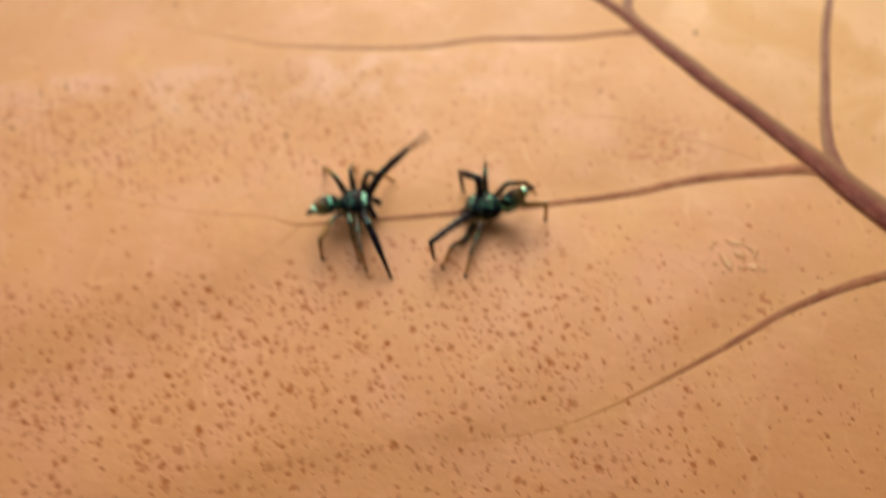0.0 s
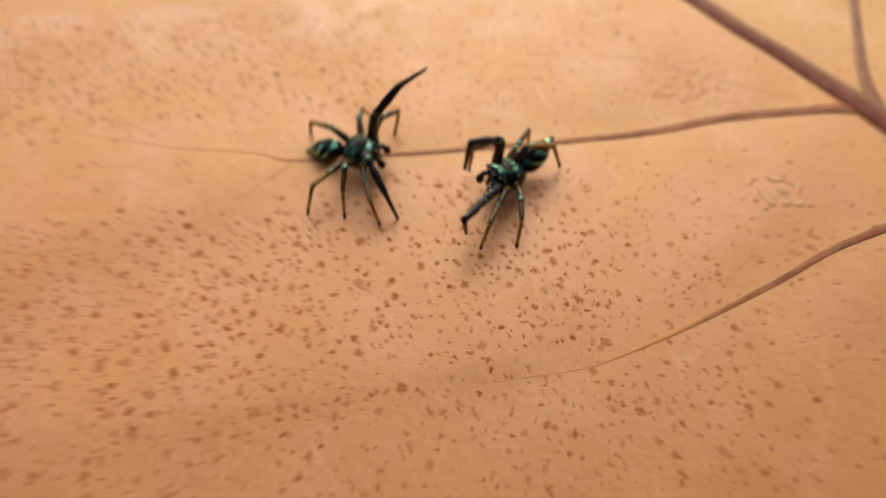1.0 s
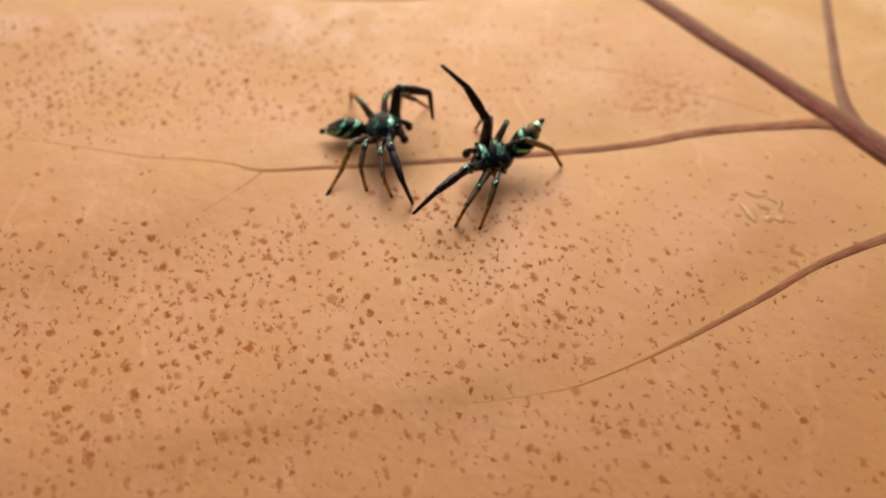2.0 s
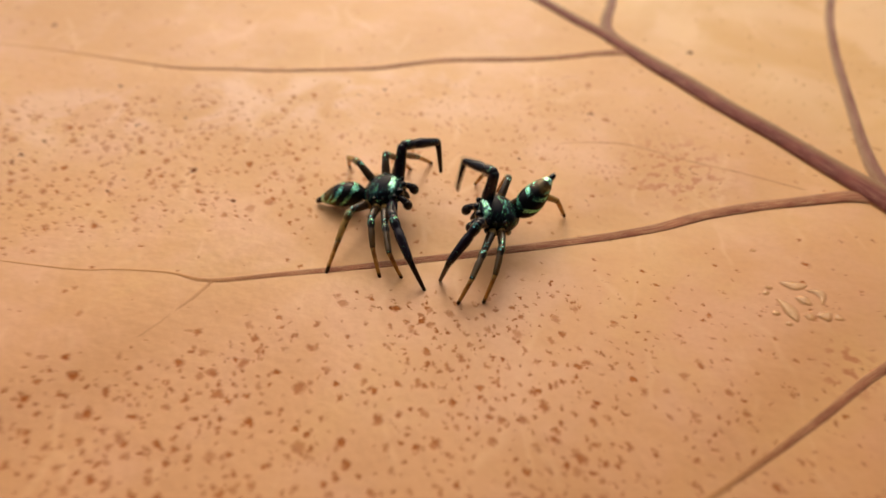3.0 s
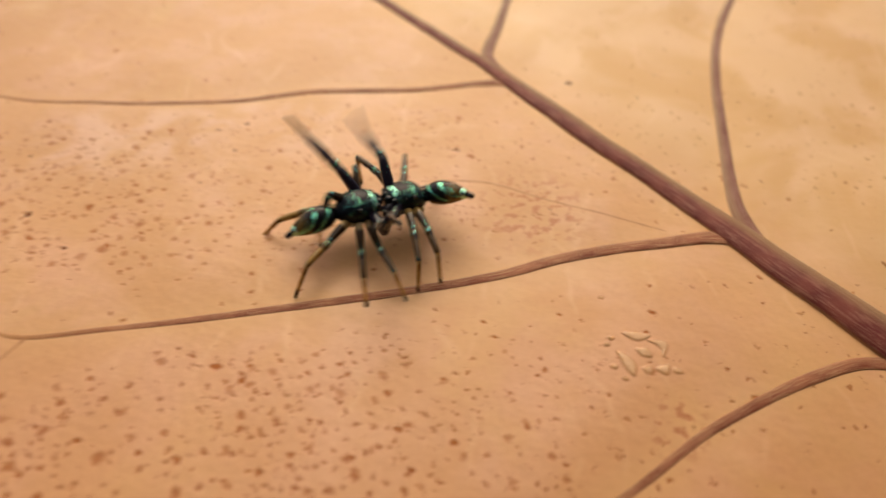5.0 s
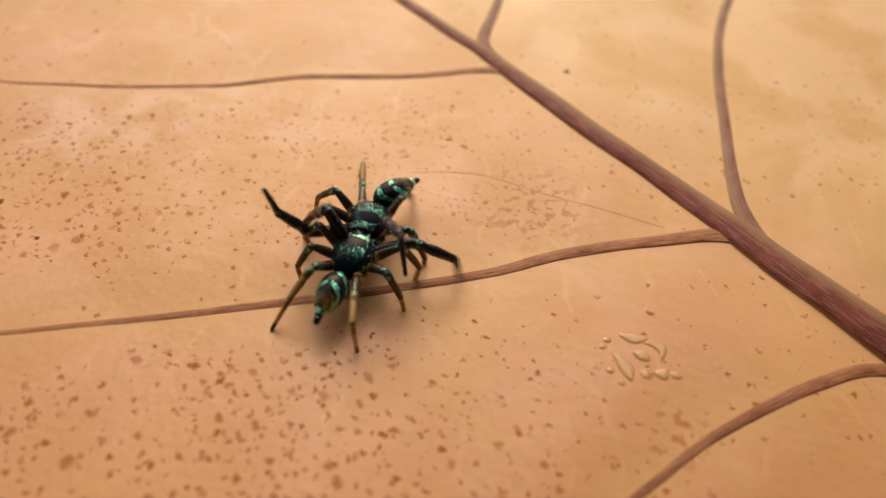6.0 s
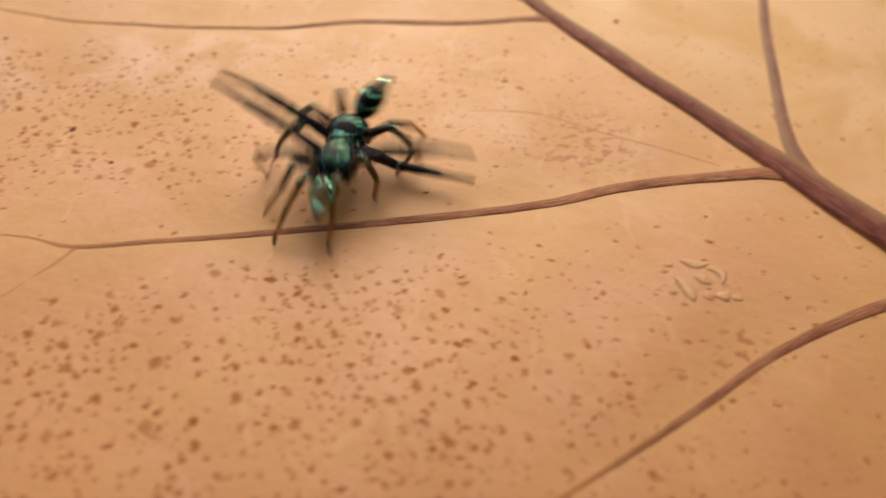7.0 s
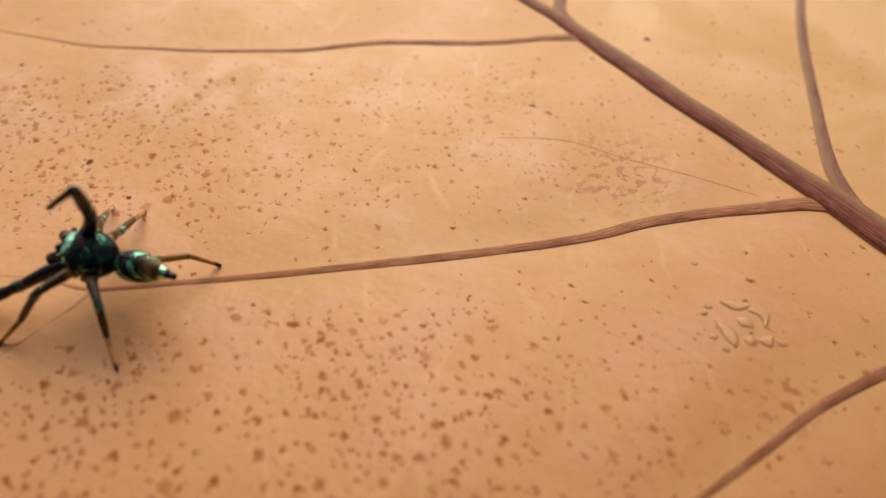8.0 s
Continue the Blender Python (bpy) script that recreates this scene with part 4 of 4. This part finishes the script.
    moment(challenger, 8.00, (-33.00, -9.00, 1.80, 144, 0, -0, 8, 4), L1=(40, 49, -27, -69), L2=(70, 47, -31, -70), L3=(105, 46, -31, -70), L4=(145, 49, -27, -69), R1=(40, 49, -27, -69), R2=(70, 47, -31, -70), R3=(105, 46, -31, -70), R4=(145, 49, -27, -69))
    moment(rival, 0.00, (9.41, 1.30, 1.35, -197, -3, 2, 25, 43), L1=(74, 20, 12, -92), L2=(79, -21, 28, -32), L3=(95, -3, 1, -28), R1=(31, 92, -25, -96), R2=(71, 56, -17, -66), R3=(137, 47, -19, -65), R4=(174, 17, 13, -92))
    moment(rival, 0.50, (10.85, -0.65, 1.45, -169, 13, -11, 39, 35), L1=(21, 26, -4, -75), L2=(49, -5, 16, -41), L3=(69, 31, 2, -45), R1=(59, 58, 19, -30), R2=(73, -11, 3, -104), R3=(117, 46, -32, -71), R4=(167, 69, -12, -56))
    moment(rival, 1.00, (10.19, -3.16, 1.70, -147, 18, 3, 20, 33), L1=(30, 1, -3, -124), L2=(41, -9, -6, -72), L3=(64, 12, -21, -64), R1=(-7, 85, 7, -94), R2=(64, 74, -42, -96), R3=(149, 39, 21, -60), R4=(192, 70, 2, -57))
    moment(rival, 1.20, (10.07, -3.40, 1.94, -151, 15, -2, 23, 26), L1=(32, 45, -48, -104), L2=(49, 10, -17, -84), L3=(72, 26, -23, -71), R1=(63, 85, -43, -103), R2=(80, 39, -42, -74), R3=(147, 25, 7, -56), R4=(183, 57, -6, -58))
    moment(rival, 2.30, (11.16, 2.19, 2.02, -165, 13, -11, 43, 36), L1=(35, 28, -1, -19), L2=(53, 9, 1, -66), L3=(64, 23, -15, -43), R1=(38, 78, 52, 36), R2=(104, 30, -46, -74), R3=(120, 43, -48, -77), R4=(195, 52, -13, -42))
    moment(rival, 2.50, (11.53, 3.94, 2.06, -163, 13, -6, 36, 40), L1=(38, 32, -30, -104), L2=(54, 6, -7, -63), L3=(65, 17, -15, -53), R1=(82, 72, -30, -107), R2=(104, 30, -41, -62), R3=(125, 40, -36, -65), R4=(183, 49, -16, -41))
    moment(rival, 3.00, (11.68, 3.72, 2.48, -168, 18, -8, 41, 41), L1=(45, 40, -49, -98), L2=(61, 2, -10, -71), L3=(72, 17, -19, -59), R1=(67, 78, -33, -105), R2=(102, 20, -43, -69), R3=(117, 29, -37, -79), R4=(175, 53, -16, -48))
    moment(rival, 3.50, (12.65, 6.24, 2.38, -166, 15, -8, 48, 41), L1=(53, 25, -30, -64), L2=(62, 20, -35, -45), L3=(76, 21, -19, -53), R1=(75, 68, -36, -111), R2=(103, 17, -40, -61), R3=(120, 31, -38, -73), R4=(178, 34, -9, -33))
    moment(rival, 4.00, (14.98, 7.66, 2.90, -160, 12, 8, -71, 16), L1=(45, 12, 30, 35), L2=(75, -17, -23, -73), L3=(92, -21, -45, -29), R1=(91, 57, 23, 26), R2=(79, 37, -40, -72), R3=(111, 34, -35, -41), R4=(147, 3, -3, -10))
    moment(rival, 4.50, (15.91, 9.04, 2.27, -175, 6, 14, -53, 19), L1=(74, 15, 27, 19), L2=(99, -10, -37, -49), L3=(123, 10, -32, -91), R1=(75, 60, 7, 30), R2=(62, 20, 39, -80), R3=(85, 62, -32, -51), R4=(126, 9, -4, 1))
    moment(rival, 5.00, (16.82, 10.83, 2.40, -154, 12, 10, -53, 16), L1=(50, 10, 24, 24), L2=(74, -11, -26, -67), L3=(87, -10, -26, -61), R1=(89, 51, 9, 20), R2=(76, 22, 6, -111), R3=(118, 22, 11, -56), R4=(165, 3, -14, -45))
    moment(rival, 5.10, (17.66, 9.56, 2.37, -178, 20, 4, -43, 21), L1=(57, 27, -58, -81), L2=(96, -15, 7, -87), L3=(108, 22, -21, -89), R1=(93, 45, 10, 60), R2=(84, 38, -40, -73), R3=(100, 47, -39, -55), R4=(165, 3, -14, -45))
    moment(rival, 5.20, (21.03, 13.86, 5.44, -241, -7, -0, -6, 9), L1=(40, 50, -25, -68), L2=(70, 50, -25, -68), L3=(105, 50, -25, -68), R1=(40, 50, -25, -68), R2=(70, 50, -25, -68), R3=(105, 50, -25, -68), R4=(145, 50, -25, -68))
    moment(rival, 5.60, (15.46, 8.35, 1.90, -122, 3, 0, -28, 10), L1=(36, 45, 25, 21), L2=(72, 26, -24, -67), L3=(98, 25, -26, -66), R1=(42, 56, 8, 41), R2=(71, 34, -20, -88), R3=(110, 32, -20, -67), R4=(167, 21, -3, -66))
    moment(rival, 6.30, (14.64, 7.77, 1.87, -93, -7, -18, -40, 2), L1=(22, 83, 39, -80), L2=(80, 50, -70, -100), L3=(199, 36, -44, -78), R1=(75, -33, 63, 75), R2=(80, 40, -78, -105), R3=(105, 40, -75, -105), R4=(166, -14, 2, -80))
    moment(rival, 6.50, (13.46, 3.20, 3.05, -88, 9, -7, -13, -1), L1=(104, 56, -56, -108), L2=(124, 58, -48, -85), L3=(96, 42, -44, -92), R1=(60, 61, 35, 7), R2=(135, 51, -29, -48), R3=(76, 13, -52, -107), R4=(177, -11, -5, -1))
    moment(rival, 6.70, (11.43, 3.98, 2.15, -87, 2, 7, -2, -10), L1=(23, 39, 15, 19), L2=(119, 41, -53, -68), L3=(109, 34, -45, -76), R1=(79, 64, 27, 11), R2=(71, 48, -28, -69), R3=(105, 49, -27, -69), R4=(172, 27, -20, -44))
    moment(rival, 6.90, (9.60, 8.76, 2.13, -93, -4, 0, -4, -22), L1=(86, 29, 25, -6), L2=(125, 20, -16, -88), L3=(76, 47, -42, -72), R1=(59, 56, 37, 22), R2=(65, 35, -52, -30), R3=(103, 40, -38, -73), R4=(144, 41, -38, -73))
    moment(rival, 7.00, (8.70, 8.84, 2.68, -109, -5, -8, -15, 23), L1=(95, -12, 7, 6), L2=(145, 17, -29, -50), L3=(102, 41, -36, -71), R1=(84, 31, 25, 14), R2=(61, 29, -50, -77), R3=(100, 21, -55, -81), R4=(150, 27, -52, -80))
    moment(rival, 7.10, (10.25, 10.11, 1.82, -144, 2, 4, 26, -1), L1=(108, 14, 1, 0), L2=(70, 41, -39, -73), L3=(144, 6, -22, -28), R1=(40, 50, -25, -68), R2=(70, 49, -26, -68), R3=(105, 50, -25, -68), R4=(145, 52, -22, -67))
    moment(rival, 7.30, (8.71, 10.85, 1.92, -139, 8, 1, 11, -4), L1=(103, 15, 4, -5), L2=(91, -29, 46, -89), L3=(140, 7, -14, -18), R1=(41, 65, 64, 45), R2=(73, 43, -35, -72), R3=(122, 20, -1, -57), R4=(154, 30, -11, -34))
    moment(rival, 7.40, (8.57, 11.14, 1.99, -130, 3, 1, -3, 5), L1=(92, 1, -18, -20), L2=(71, 42, -38, -72), L3=(122, -1, -17, -25), R1=(62, 56, 74, -31), R2=(71, 45, -34, -71), R3=(106, 45, -32, -70), R4=(145, 49, -26, -68))
    moment(rival, 7.50, (4.50, 6.46, 1.70, -105, -4, -14, -20, 4), L1=(80, 73, 52, -43), L2=(100, 78, -18, -74), L3=(132, 73, -34, -56), R1=(33, 70, 52, -88), R2=(121, 61, -35, -79), R3=(136, 87, -27, -72), R4=(118, 93, -31, -65))
    moment(rival, 7.60, (11.26, 3.78, 1.73, -155, 5, 1, -67, 35), L1=(187, 39, -39, 61), L2=(80, 55, -55, -95), L3=(105, 55, -55, -95), R1=(60, 50, -50, -85), R2=(80, 60, -60, -105), R3=(105, 60, -60, -105), R4=(130, 55, -55, -100))
    moment(rival, 7.70, (11.54, 2.51, 1.58, -145, 9, -2, 9, 4), L1=(21, 26, -0, 5), L2=(66, 26, -9, -91), L3=(102, 10, 20, -105), R1=(31, 44, 40, -23), R2=(73, 44, -36, -72), R3=(110, 16, -21, -23), R4=(140, 42, -13, -47))
    moment(rival, 7.80, (5.19, -4.48, 2.23, -105, 7, -5, 6, -21), L1=(83, 33, -36, -26), L2=(113, 33, -25, -40), L3=(106, 47, -29, -69), R1=(30, 47, 39, 2), R2=(50, 24, -51, -60), R3=(111, 36, -42, -75), R4=(160, -28, 24, -25))
    moment(rival, 7.87, (5.17, -5.75, 1.85, -102, 18, 0, 1, -7), L1=(81, 32, -33, -56), L2=(115, 44, -31, -45), L3=(106, 49, -27, -69), R1=(66, 9, -18, -61), R2=(75, 42, -42, -72), R3=(106, 49, -26, -68), R4=(158, 6, 32, -19))
    moment(rival, 7.90, (5.17, -5.75, 1.85, -102, 18, 0, 1, -7), L1=(81, 32, -33, -56), L2=(115, 44, -31, -45), L3=(106, 49, -27, -69), R1=(66, 9, -18, -61), R2=(75, 42, -42, -72), R3=(106, 49, -26, -68), R4=(158, 6, 32, -19))
    moment(rival, 7.97, (-7.73, -0.73, 3.54, -189, 20, -12, -4, 26), L1=(36, -34, -33, -27), L2=(62, 6, -58, -39), L3=(129, 15, -39, 7), R1=(-26, 102, 79, -55), R2=(75, -34, -49, -53), R3=(94, -41, -36, -44), R4=(160, -26, 25, -33))
    moment(rival, 8.00, (-7.73, -0.73, 3.54, -189, 20, -12, -4, 26), L1=(36, -34, -33, -27), L2=(62, 6, -58, -39), L3=(129, 15, -39, 7), R1=(-26, 102, 79, -55), R2=(75, -34, -49, -53), R3=(94, -41, -36, -44), R4=(160, -26, 25, -33))
    gesture(challenger, "L1", 0.2, (40, 83, -22, -89))
    gesture(challenger, "L1", 0.8, (40, 83, -22, -89))
    gesture(challenger, "L1", 2.7, (30, 70, 35, 6))
    gesture(challenger, "L1", 2.9, (59, 53, -36, -112))
    gesture(challenger, "L1", 3.7, (30, 70, 35, 6))
    gesture(rival, "R1", 0.3, (31, 92, -25, -96))
    gesture(rival, "R1", 0.8, (-7, 85, 7, -94))
    gesture(rival, "R1", 3.1, (38, 78, 52, 36))
    gesture(rival, "R1", 3.3, (75, 68, -36, -111))
    gesture(challenger, "L1", 3.9, (91, 19, 19, 49))
    gesture(challenger, "L1", 4.1, (76, 19, -7, 5))
    gesture(rival, "R1", 3.9, (84, 57, 13, 8))
    gesture(rival, "R1", 4.1, (97, 57, 34, 43))
    gesture(challenger, "L1", 4.4, (89, 86, 28, 53))
    gesture(challenger, "L1", 4.6, (61, 86, -20, -27))
    gesture(rival, "R1", 4.4, (63, 60, -12, -2))
    gesture(rival, "R1", 4.6, (86, 60, 26, 62))
    gesture(challenger, "L1", 4.9, (156, 38, 50, 72))
    gesture(challenger, "L1", 5.1, (76, 38, -2, -16))
    gesture(rival, "R1", 4.9, (58, 51, -12, -15))
    gesture(rival, "R1", 5.1, (121, 51, 30, 55))
    animate(challenger)
    animate(rival)


motions()
